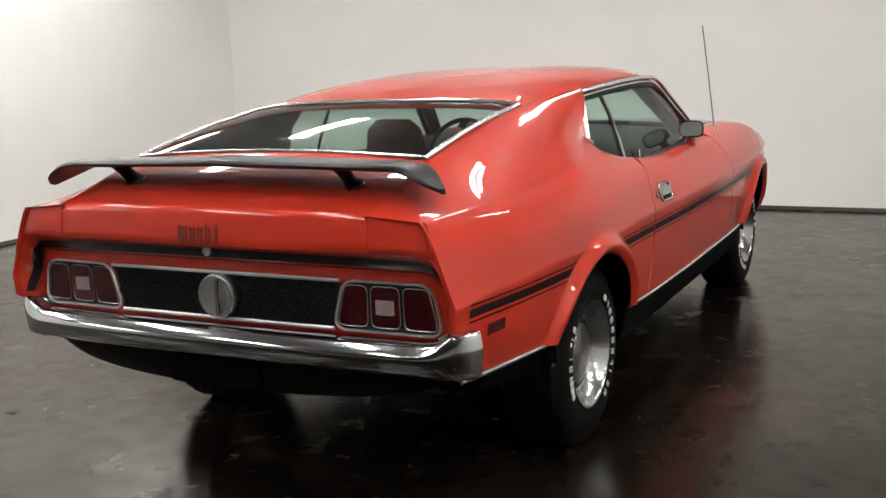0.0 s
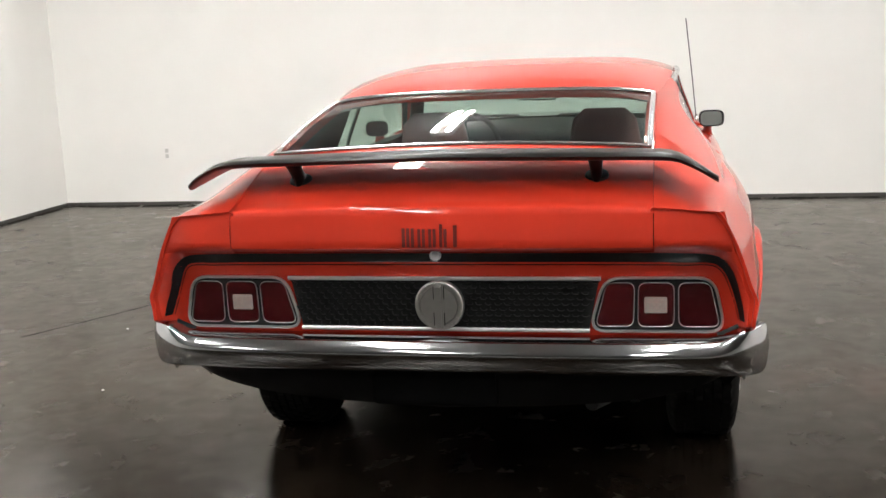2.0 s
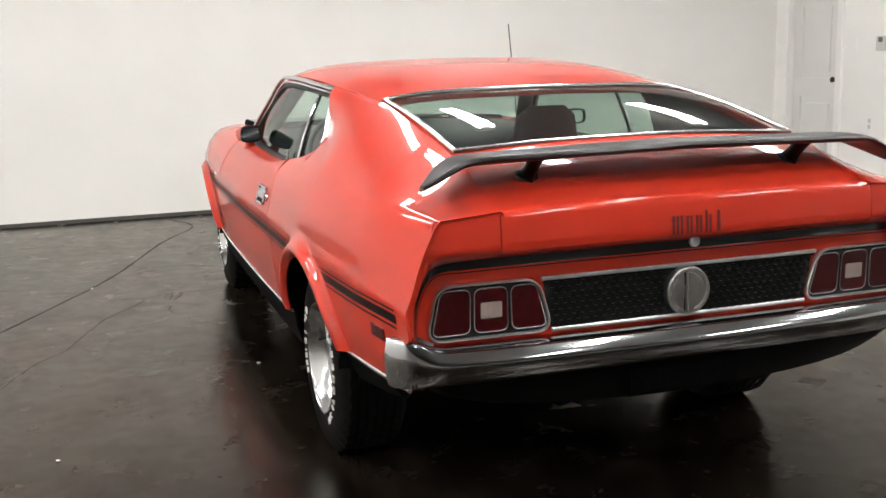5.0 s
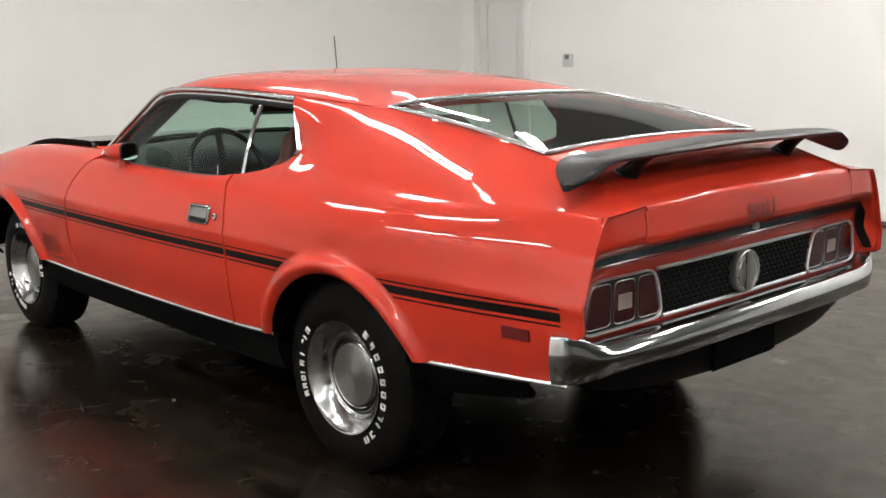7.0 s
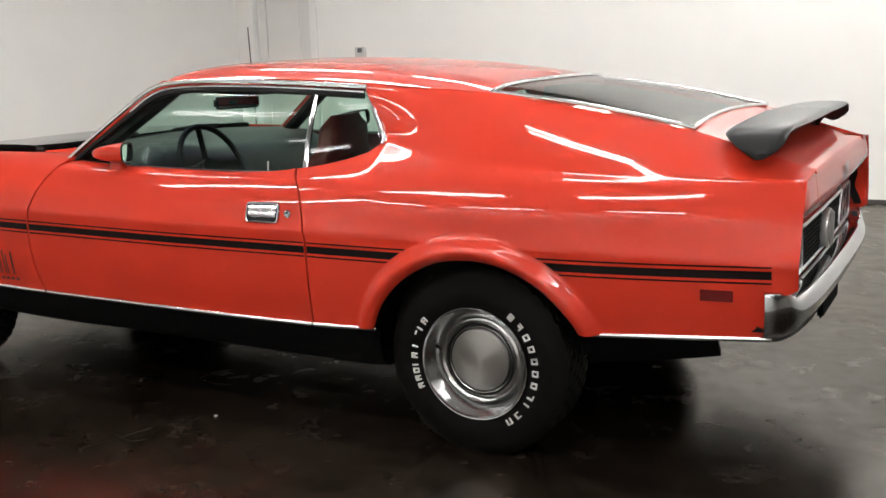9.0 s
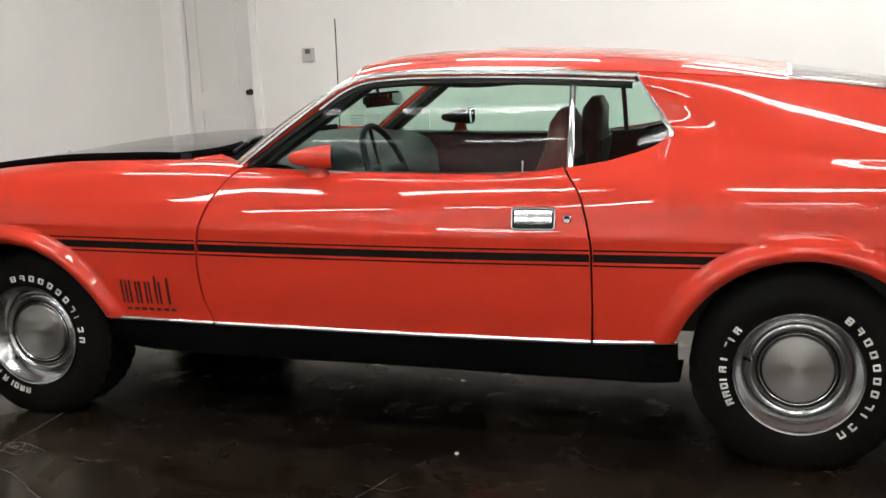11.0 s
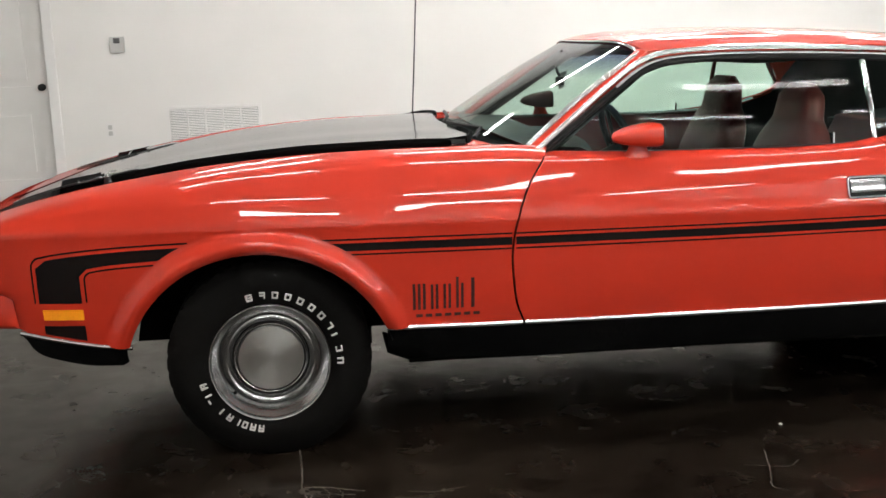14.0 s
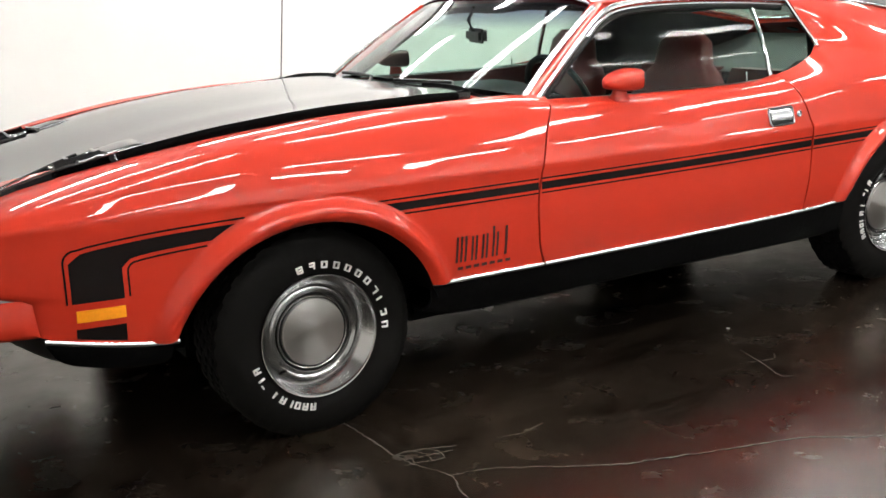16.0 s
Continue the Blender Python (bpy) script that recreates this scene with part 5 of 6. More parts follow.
def tail_grille():
    """Black honeycomb panel between the lamps with bright strips and the round filler cap."""
    root = new("tail_grille")
    root.parent = car
    tagged(root, "black honeycomb panel between the tail lamps")
    y0, z0, z1 = 0.412, 0.624, 0.762
    bm = bmesh.new()
    cols = []
    for j in range(41):
        y = -y0 + 2 * y0 * j / 40
        cols.append([(tail_x(y * s, z) - 0.002, y * s, z) for z, s in ((z0 - 0.005, 0.99), (z1 + 0.002, 1.06))])
    grid(bm, cols)
    part("backing", bm, DARK, root)
    bm = bmesh.new()
    w, h = 0.0265, 0.0160
    row = 0
    z = z0 + 0.006
    while z < z1 - 0.004:
        n = int(2 * y0 / w) + 2
        for k in range(n):
            y = -y0 + w * (k - 0.5 + 0.5 * (row % 2))
            if abs(y) > y0 - 0.014 + 0.030 * (z - z0) / (z1 - z0) or abs(y) < 0.055:
                continue
            x = tail_x(y, z)
            ring = [(y + w * 0.5 * a, z + h * 0.5 * b) for a, b in ((-1, 0), (-0.55, 0.95), (0.55, 0.95), (1, 0), (0.55, -0.95), (-0.55, -0.95))]
            out = [bm.verts.new((x - 0.0095, yy, zz)) for yy, zz in ring]
            lip = [bm.verts.new((x - 0.0092, y + (yy - y) * 0.80, z + (zz - z) * 0.80)) for yy, zz in ring]
            inn = [bm.verts.new((x - 0.002, y + (yy - y) * 0.76, z + (zz - z) * 0.76)) for yy, zz in ring]
            for i in range(6):
                j = (i + 1) % 6
                bm.faces.new((out[i], out[j], lip[j], lip[i]))
                bm.faces.new((lip[i], lip[j], inn[j], inn[i]))
        z += h * 0.98
        row += 1
    tagged(part("honeycomb", bm, MESH_BLACK, root, "black honeycomb mesh", 20), kind="stuff")
    for z, a in ((0.762, 0.441), (0.617, 0.409)):
        pts = [(tail_x(y, z) - 0.008, y, z) for y in np.linspace(-a, a, 41)]
        part("strip", tube(bmesh.new(), pts, 0.006, 0.0060, 8), SILVER, root, "bright trim strip")
    c = (tail_x(0, 0.69) - 0.012, 0.0, 0.690)
    def disc(prof):
        bm = spun(bmesh.new(), prof, (0, 0, 0), 48)
        bm.transform(Matrix.Translation(c) @ Matrix.Rotation(math.pi / 2, 4, "Z"))
        return bm
    bm = disc([(-0.01, 0.066), (0.012, 0.070), (0.020, 0.068), (0.0225, 0.065), (0.0225, 0.056), (0.0185, 0.0535), (0.0185, 0.052), (0.0225, 0.050), (0.0235, 0.03), (0.0240, 0.0)])
    box(bm, (c[0] - 0.034, -0.0125, c[2] - 0.060), (c[0] - 0.020, 0.0125, c[2] + 0.060), 0.005)
    for k in range(16):
        q = 2 * math.pi * (k + 0.5) / 16
        y, z = 0.061 * math.cos(q), c[2] + 0.061 * math.sin(q)
        box(bm, (c[0] - 0.0265, y - 0.0028, z - 0.0028), (c[0] - 0.020, y + 0.0028, z + 0.0028), 0.001)
    slot = bmesh.new()
    for y in (-0.0145, 0.0145):
        box(slot, (c[0] - 0.0236, y - 0.0013, c[2] - 0.055), (c[0] - 0.0205, y + 0.0013, c[2] + 0.055))
    part("grip_slot", slot, PLASTIC, root, "dark slots beside the grip bar")
    part("filler_cap", bm, BRUSHED_CAP, root, "round brushed filler cap with rivets and a grip bar", 30)


BRUSHED_CAP = material("brushed_cap", (0.48, 0.475, 0.465), 0.34, 1.0, grain=0.1, grain_scale=40.0)


def tail_band():
    """The black band with thin outlines that frames the tail panel."""
    path = [(-0.812, 0.655), (-0.806, 0.70), (-0.790, 0.766), (-0.770, 0.806), (-0.735, 0.830), (-0.66, 0.838), (-0.4, 0.841), (0, 0.842)]
    half = resample(rounded([(y, z, 0) for y, z in path], 6), 50)[:, :2]
    line = np.vstack([half, np.stack([-half[-2::-1, 0], half[-2::-1, 1]], 1)])

    def ribbon(o0, o1, taper):
        cols = []
        n = len(line)
        for i, (y, z) in enumerate(line):
            a, b = line[max(i - 1, 0)], line[min(i + 1, n - 1)]
            d = (b - a) / np.linalg.norm(b - a)
            s = np.array([d[1], -d[0]])
            k = min(1.0, 0.38 + 0.62 * min(i, n - 1 - i) / 14) if taper else 1.0
            row = []
            for o in (o0 * k, (o0 + o1) / 2 * k, o1 * k):
                yy, zz = y + s[0] * o, z + s[1] * o
                yy = max(min(yy, tail_edge(zz) - 0.004), -tail_edge(zz) + 0.004)
                row.append((tail_x(yy, zz) - 0.0018, yy, zz))
            cols.append(row)
        bm = bmesh.new()
        grid(bm, cols)
        return bm

    part("band", ribbon(0.000, 0.030, True), DECAL, car, "black band round the tail panel")
    part("band_line", ribbon(0.036, 0.0395, True), DECAL, car)
    c = (tail_x(0, 0.838) - 0.006, 0.0, 0.836)
    bm = spun(bmesh.new(), [(0, 0.016), (0.006, 0.0155), (0.009, 0.012), (0.007, 0.008), (0.008, 0.0)], (0, 0, 0), 28)
    bm.transform(Matrix.Translation(c) @ Matrix.Rotation(math.pi / 2, 4, "Z"))
    part("deck_lock", bm, DULL, car, "round dull metal lock")


def wing():
    """Raised black wing whose ends turn down, on two posts."""
    root = new("wing")
    root.parent = car
    tagged(root, "black raised rear wing on two posts")
    cols = []
    for j in range(61):
        v = -1 + j / 30
        y = v * 0.748
        a = abs(y)
        drop = spline([(0.0, 0.0), (0.43, 0.008), (0.59, 0.012), (0.635, 0.017), (0.67, 0.031), (0.748, 0.077)], a)
        z = 1.094 - drop
        front = -0.752 - 0.02 * (a / 0.78) ** 2 - 0.105 * max(0.0, (a - 0.625) / 0.123) ** 1.7
        back = -0.985 + 0.035 * (a / 0.748) ** 2 + 0.035 * max(0.0, (a - 0.693) / 0.055) ** 2
        tilt = 0.004
        chord = front - back
        ring = []
        for q in np.linspace(0, 2 * math.pi, 17)[:-1]:
            cx, cz = math.cos(q), math.sin(q)
            px = (front + back) / 2 + chord / 2 * cx
            pz = z + (0.0150 - 0.006 * min(max((a - 0.60) / 0.148, 0), 1)) * (abs(cz) ** 0.7) * (1 if cz > 0 else -1) - tilt * cx
            ring.append((px, y, pz))
        cols.append(ring)
    bm = bmesh.new()
    vs = grid(bm, cols, True)
    bm.faces.new(vs[0])
    bm.faces.new(vs[-1])
    part("blade", bm, WING_BLACK, root, angle=50)
    for s in (1, -1):
        y = 0.427 * s
        bm = bmesh.new()
        rings = []
        for t in np.linspace(0, 1, 7):
            x = -0.840 - 0.070 * t
            z = 1.022 + (1.083 - 1.022) * t
            w, d = 0.016 + 0.006 * t * t, 0.040 - 0.012 * math.sin(math.pi * t)
            rings.append([(x + d * math.cos(q), y + w * math.sin(q), z + 0.012 * math.cos(q) * (1 - t)) for q in np.linspace(0, 2 * math.pi, 13)[:-1]])
        vs = grid(bm, rings, True)
        bm.faces.new(vs[0])
        bm.faces.new(vs[-1])
        part("post", bm, WING_BLACK, root)
        bm = spun(bmesh.new(), [(-0.004, 0.0), (-0.004, 0.034), (0.006, 0.032), (0.010, 0.0)], (0, 0, 0), 24)
        bm.transform(Matrix.Translation((-0.842, y, deck_z(-0.842, abs(y) / 0.58))) @ Matrix.Rotation(radians(-20), 4, "Y") @ Matrix.Rotation(math.pi / 2, 4, "X"))
        part("foot", bm, PLASTIC, root)


# ---- the car: glass, bright trim, interior ----
def a_pillar(side):
    """Windscreen pillar between screen and door glass, red with a bright drip strip."""
    foot, head = np.array((1.912, 0.745, 0.938)), np.array((1.475, 0.612, 1.250))
    cols = []
    for t in np.linspace(0, 1, 13):
        c = foot + (head - foot) * t
        cols.append(both([tuple(c + np.array(o)) for o in ((0.014, -0.014, 0.010), (0.004, 0.008, 0.009), (-0.010, 0.020, 0.002), (-0.030, 0.018, -0.014), (-0.03, -0.02, -0.02), (0.0, -0.035, 0.0))], side))
    bm = bmesh.new()
    grid(bm, cols, True)
    part("a_pillar", bm, RED, car, "red windscreen pillar between bright strips")
    inner = [tuple(foot + (head - foot) * t + np.array((-0.036, -0.036, -0.020))) for t in np.linspace(0, 1, 9)]
    part("pillar_trim", tube(bmesh.new(), both(inner, side), 0.036, 0.030, 8), VINYL_BLACK, car, "black inner pillar trim")


def headliner_edge(side):
    """The dark cloth edge of the headliner, which sags a little over the door."""
    pts = [(x, (spline(RAIL_Y, x) - 0.030) * side, spline(RAIL_Z, x) - 0.036 - 0.012 * math.exp(-(((x - 1.06) / 0.14) ** 2))) for x in np.linspace(0.60, 1.44, 29)]
    part("headliner_edge", tube(bmesh.new(), pts, 0.014, 0.018, 8), VINYL_BLACK, car, "sagging black edge of the headliner")


def drip_line():
    return [(1.898, 0.778, 0.936), (1.800, 0.753, 1.012), (1.700, 0.725, 1.087), (1.600, 0.697, 1.160), (1.530, 0.682, 1.208), (1.470, 0.672, 1.236), (1.400, 0.670, 1.250), (1.250, 0.672, 1.257), (1.0, 0.673, 1.254), (0.75, 0.664, 1.243), (0.502, 0.642, 1.228)]


def side_glass(side):
    """Door glass, quarter glass, the bright post between them and the bright surround."""
    def top_y(z):
        return 0.806 - (z - 0.934) * 0.56 - 0.10 * max(0, z - 0.934) * max(0, z - 0.93)
    upper = [(1.850, 0.958), (1.70, 1.072), (1.56, 1.175), (1.46, 1.228), (1.36, 1.240), (1.0, 1.242), (0.70, 1.225)]
    cols = []
    for k in range(29):
        u = k / 28
        x = 0.706 + u * (1.850 - 0.706)
        z0 = spline(LINE_SILL_Z, x) - 0.012
        z1 = spline(sorted([(a, b) for a, b in upper]), x)
        col = []
        for t in np.linspace(0, 1, 9):
            z = z0 + (max(z1, z0 + 0.004) - z0) * t
            lean = 0.004 * t * max(0.0, 1 - u * 4)
            y = spline(LINE_SILL_Y, x) - 0.042 - (z - z0) * 0.360 + 0.014 * math.sin(math.pi * min(1, (z - z0) / 0.29))
            col.append((x + lean, y * side, z))
        cols.append(col)
    bm = bmesh.new()
    grid(bm, cols)
    part("door_glass", bm, GREEN_GLASS, car, "green-tinted door glass")
    cols = []
    for k in range(13):
        u = k / 12
        col = []
        for t in np.linspace(0, 1, 9):
            xf, xr = 0.706 + 0.004 * t, 0.395 + 0.108 * t
            x = xr + (xf - xr) * u
            z0 = spline(LINE_SILL_Z, 0.395 + (0.706 - 0.395) * u) - 0.006
            z1 = 1.226
            z = z0 + (z1 - z0) * t
            y = 0.759 - (z - 0.925) * 0.390 - 0.04 * (0.706 - x) + 0.008 * math.sin(math.pi * t)
            col.append((x, y * side, z))
        cols.append(col)
    bm = bmesh.new()
    grid(bm, cols)
    part("quarter_glass", bm, GREEN_GLASS, car, "green-tinted quarter glass")
    post = [(0.706, 0.763, 0.928), (0.708, 0.732, 1.03), (0.710, 0.691, 1.13), (0.711, 0.642, 1.228)]
    part("window_post", tube(bmesh.new(), both(post, side), 0.011, 0.008, 8, False, (0, side, 0.4)), CHROME, car, "bright upright window post")
    part("drip_rail", tube(bmesh.new(), both(rounded(drip_line(), 4), side), 0.011, 0.009, 8), BRIGHT, car, "bright drip rail over the windows")
    rear = rounded([(0.502, 0.640, 1.226), (0.468, 0.664, 1.165), (0.425, 0.692, 1.095), (0.396, 0.712, 1.048), (0.420, 0.738, 1.022), (0.470, 0.752, 0.992), (0.545, 0.774, 0.966)], 4)
    part("quarter_trim", tube(bmesh.new(), both([(x - 0.004, y + 0.004, z) for x, y, z in rear[:15]], side), 0.011, 0.008, 8), BRIGHT, car, "bright quarter window edge")
    bm = bmesh.new()
    grid(bm, [both([(x, spline(LINE_SILL_Y, x) - 0.007, spline(LINE_SILL_Z, x) + 0.001), (x, spline(LINE_SILL_Y, x) - 0.028, spline(LINE_SILL_Z, x) + 0.002), (x, spline(LINE_SILL_Y, x) - 0.050, spline(LINE_SILL_Z, x) - 0.004)], side) for x in np.linspace(0.50, 1.83, 28)])
    part("belt_seal", bm, PLASTIC, car, "black seal along the window sill")
    # dark seal inside the bright line
    strip = [(x - 0.010 if x > 0.6 else x + 0.012, y - 0.002, z - 0.019) for x, y, z in drip_line()[3:]]
    part("window_trim", tube(bmesh.new(), both(rounded(strip, 4), side), 0.006, 0.006, 8), BRIGHT, car, "thin bright strip over the windows")
    inner = [(x - (0.012 + 0.008 * min(k / 5, 1)) if x > 0.6 else x + 0.020, y - 0.010, z - 0.016 - 0.017 * min(k / 5, 1)) for k, (x, y, z) in enumerate(drip_line())]
    part("window_seal", tube(bmesh.new(), both(rounded(inner, 4), side), 0.014, 0.012, 8), PLASTIC, car, "black window seal")


def screens():
    """Windscreen and rear window, each with a bright surround."""
    cols = []
    for j in range(31):
        v = -1 + j / 15
        foot = np.array((1.915 + 0.145 * (1 - v * v), v * 0.725, 0.942 + 0.060 * (1 - v * v)))
        head = np.array((1.478 + 0.050 * (1 - v * v), v * 0.602, roof_z(1.47 + 0.05 * (1 - v * v), v) - 0.007))
        cols.append([tuple(foot + (head - foot) * t + np.array((0.008, 0, 0.011)) * math.sin(math.pi * t)) for t in np.linspace(0, 1, 13)])
    bm = bmesh.new()
    grid(bm, cols)
    part("windscreen", bm, SCREEN_GLASS, car, "green-tinted windscreen with a dark blue top band")
    loop = [c[-1] for c in cols]
    part("screen_trim", tube(bmesh.new(), [(x + 0.003, y, z + 0.002) for x, y, z in loop], 0.007, 0.004, 8), CHROME, car, "bright strip over the windscreen")
    for side in (1, -1):
        edge = cols[-1] if side > 0 else cols[0]
        part("screen_trim", tube(bmesh.new(), [(x + 0.002, y + 0.010 * side, z + 0.005) for x, y, z in edge], 0.014, 0.009, 8), BRIGHT, car, "bright windscreen edge strip")
    cols = []
    for j in range(31):
        v = -1 + j / 15
        top = np.array((0.040 - 0.010 * (1 - v * v), v * 0.570, roof_z(0.05, v * 0.97) - 0.004))
        foot = np.array((-0.655 + 0.03 * (1 - v * v), v * 0.562, 1.082 + 0.016 * (1 - v * v)))
        cols.append([tuple(top + (foot - top) * t + np.array((0, 0, 0.012)) * math.sin(math.pi * t)) for t in np.linspace(0, 1, 13)])
    bm = bmesh.new()
    grid(bm, cols)
    part("rear_window", bm, REAR_GLASS, car, "large tinted rear window")
    ring = [c[0] for c in cols] + cols[-1][1:-1] + [c[-1] for c in cols[::-1]] + cols[0][-2:0:-1]
    ring = [(x, y * 1.012, z + 0.003) for x, y, z in ring]
    part("rear_window_trim", tube(bmesh.new(), ring, 0.009, 0.007, 8, True), BRIGHT, car, "bright rear window surround")
    for side in (1, -1):
        edge = cols[-1] if side > 0 else cols[0]
        bm = bmesh.new()
        grid(bm, [[(x, y * 0.98, z - 0.004), (x, side * (spline(RIM_Y, x) - 0.002), spline(RIM_Z, x) - 0.004), (x, side * (spline(RIM_Y, x) + 0.01), spline(RIM_Z, x) - 0.03)] for x, y, z in edge])
        part("window_channel", bm, RED, car)
    # cowl under the windscreen
    bm = bmesh.new()
    cols = []
    for j in range(21):
        v = -1 + j / 10
        b = 1 - v * v
        cols.append([(1.84 + 0.145 * b, v * 0.735, 0.925 + 0.058 * b), (1.93 + 0.145 * b, v * 0.72, 0.932 + 0.060 * b), (1.985 + 0.135 * b, v * 0.70, 0.925 + 0.060 * b), (2.03 + 0.13 * b, v * 0.70, 0.925)])
    grid(bm, cols)
    part("cowl", bm, CHASSIS, car, "black cowl panel")
    for y0 in (0.50, -0.02):
        a = Vector((1.985 + 0.10 * (1 - (y0 / 0.72) ** 2), y0, 0.988))
        bm = tube(bmesh.new(), [a + Vector((0.0, 0.0, -0.012)), a + Vector((-0.03, -0.05, 0.016)), a + Vector((-0.045 + 0.07 * (y0 > 0), -0.20, 0.018)), a + Vector((-0.055 + 0.10 * (y0 > 0), -0.34, 0.016))], 0.008, 0.007, 6)
        part("wiper", bm, PLASTIC, car, "black windscreen wiper")


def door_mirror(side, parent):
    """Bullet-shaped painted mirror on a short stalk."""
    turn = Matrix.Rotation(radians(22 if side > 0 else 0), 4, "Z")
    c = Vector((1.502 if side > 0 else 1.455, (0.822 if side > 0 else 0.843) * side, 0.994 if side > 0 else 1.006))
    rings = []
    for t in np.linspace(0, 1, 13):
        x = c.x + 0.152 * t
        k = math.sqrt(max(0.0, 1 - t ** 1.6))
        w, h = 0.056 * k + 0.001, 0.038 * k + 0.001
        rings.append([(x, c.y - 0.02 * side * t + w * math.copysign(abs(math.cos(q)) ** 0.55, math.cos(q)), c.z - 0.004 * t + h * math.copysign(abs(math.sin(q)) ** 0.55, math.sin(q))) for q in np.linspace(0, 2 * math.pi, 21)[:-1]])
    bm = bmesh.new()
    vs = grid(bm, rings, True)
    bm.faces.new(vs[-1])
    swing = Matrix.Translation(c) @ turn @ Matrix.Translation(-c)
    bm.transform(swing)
    # The right mirror takes the red with shade put into it.
    m = part("door_mirror", bm, RED if side > 0 else SHADED_RED, parent, "red bullet-shaped door mirror" if side > 0 else "red bullet-shaped door mirror, shade put into its colour")
    bm = tube(bmesh.new(), [(c.x + 0.002, c.y + (r[1] - c.y) * 0.94, c.z + (r[2] - c.z) * 0.92) for r in rings[0]], 0.0042, 0.0042, 8, True, (1, 0, 0))
    bm.transform(swing)
    part("mirror_rim", bm, PLASTIC, m, "thick black mirror rim")
    bm = bmesh.new()
    bm.faces.new([bm.verts.new((c.x + 0.003 + ((r[2] - c.z) * 0.16 if side > 0 else (r[2] - c.z) * 0.07 - (r[1] - c.y) * 0.10), c.y + (r[1] - c.y) * 0.92, c.z + (r[2] - c.z) * 0.90)) for r in rings[0]])
    bm.transform(swing)
    part("mirror_glass", bm, MIRROR, m, "mirror glass")
    rings = []
    for t in np.linspace(0, 1, 6):
        k = 0.75 + 0.5 * (1 - t) ** 3
        rings.append([(c.x + 0.055 + 0.038 * k * math.cos(q), (0.822 + 0.008 * t) * side + 0.024 * k * math.sin(q), 0.928 + 0.05 * t + 0.006 * (1 - t) * math.sin(q) * -side) for q in np.linspace(0, 2 * math.pi, 17)[:-1]])
    bm = bmesh.new()
    vs = grid(bm, rings, True)
    part("mirror_stalk", bm, RED, m)


def door_handle(side, parent):
    """Flush pull handle: a chrome frame and flap over a flat face, dark for the recess's shade, and the key lock behind
    it.
    """
    x0, x1, z0, z1 = 0.735, 0.870, 0.768, 0.832

    def place(x, z, lift):
        return (x, side * (side_y(x, z) + lift), z)
    loop = []
    for cx, cz, q0 in ((x1 - 0.01, z1 - 0.01, 0), (x0 + 0.01, z1 - 0.01, 90), (x0 + 0.01, z0 + 0.01, 180), (x1 - 0.01, z0 + 0.01, 270)):
        for k in range(5):
            q = math.radians(q0 + 22.5 * k)
            loop.append((cx + 0.01 * math.cos(q), cz + 0.01 * math.sin(q)))
    bm = tube(bmesh.new(), [place(x, z, 0.003) for x, z in loop], 0.005, 0.007, 8, True, (0, 1, 0))
    h = part("door_handle", bm, CHROME, parent, "chrome flush door handle")
    # No real hollow: the shade is a dark face on the body side.
    bm = bmesh.new()
    bm.faces.new([bm.verts.new(place(x, z, 0.0012)) for x, z in loop])
    part("recess", bm, DARK, h, "flat dark face for the shade behind the handle flap")
    bm = bmesh.new()
    grid(bm, [[place(x, z, l) for z, l in ((z1 - 0.006, 0.003), (z1 - 0.022, 0.009), (z0 + 0.022, 0.010), (z0 + 0.016, 0.005))] for x in np.linspace(x0 + 0.008, x1 - 0.008, 7)])
    part("flap", bm, ALLOY, h, "chrome pull flap")
    bm = spun(bmesh.new(), [(0, 0.014), (0.005, 0.0135), (0.007, 0.010), (0.005, 0.006), (0.006, 0.0)], (0, 0, 0), 24)
    bm.transform(Matrix.Translation(place(0.696, 0.799, 0.0)) @ Matrix.Rotation(0 if side > 0 else math.pi, 4, "Z"))
    part("door_lock", bm, CHROME, parent, "round chrome key lock")


def marker_lamps(side):
    def plate(x0, x1, z0, z1, lift):
        bm = bmesh.new()
        grid(bm, [[(x, side * (side_y(x, z) + l), z) for z, l in ((z0, -0.002), (z0, lift), (z1, lift), (z1, -0.002))] for x in np.linspace(x0, x1, 5)])
        return flange(bm, 0.006, (1.4, 0, 0.5))
    def frame_of(x0, x1, z0, z1):
        return tube(bmesh.new(), [(x, side * (side_y(x, z) + 0.002), z) for x, z in ((x0, z0), (x1, z0), (x1, z1), (x0, z1))], 0.003, 0.003, 6, True, (0, 1, 0))
    part("rear_marker", plate(-0.848, -0.754, 0.602, 0.636, 0.004), LENS_MARK, car, "dark red side marker lens")
    part("front_marker", plate(3.335, 3.462, 0.490, 0.524, 0.005), LENS_AMBER, car, "amber side marker lens")


def antenna():
    base = Vector((2.125, -0.795, 0.940))
    root = new("antenna")
    root.parent = car
    bm = spun(bmesh.new(), [(0, 0.0), (0, 0.018), (0.012, 0.014), (0.024, 0.006), (0.04, 0.004)], (0, 0, 0), 20)
    bm.transform(Matrix.Translation(base) @ Matrix.Rotation(math.pi / 2, 4, "X"))
    part("antenna_base", bm, CHROME, root)
    part("mast", tube(bmesh.new(), [base, Vector((2.110, -0.768, 1.21)), Vector((2.096, -0.737, 1.489))], 0.0032, 0.0032, 6), ANTENNA, root)


SEAT_LEAN = [(0.0, 0.95), (0.4, 0.862), (0.72, 0.803), (1.0, 0.780)]


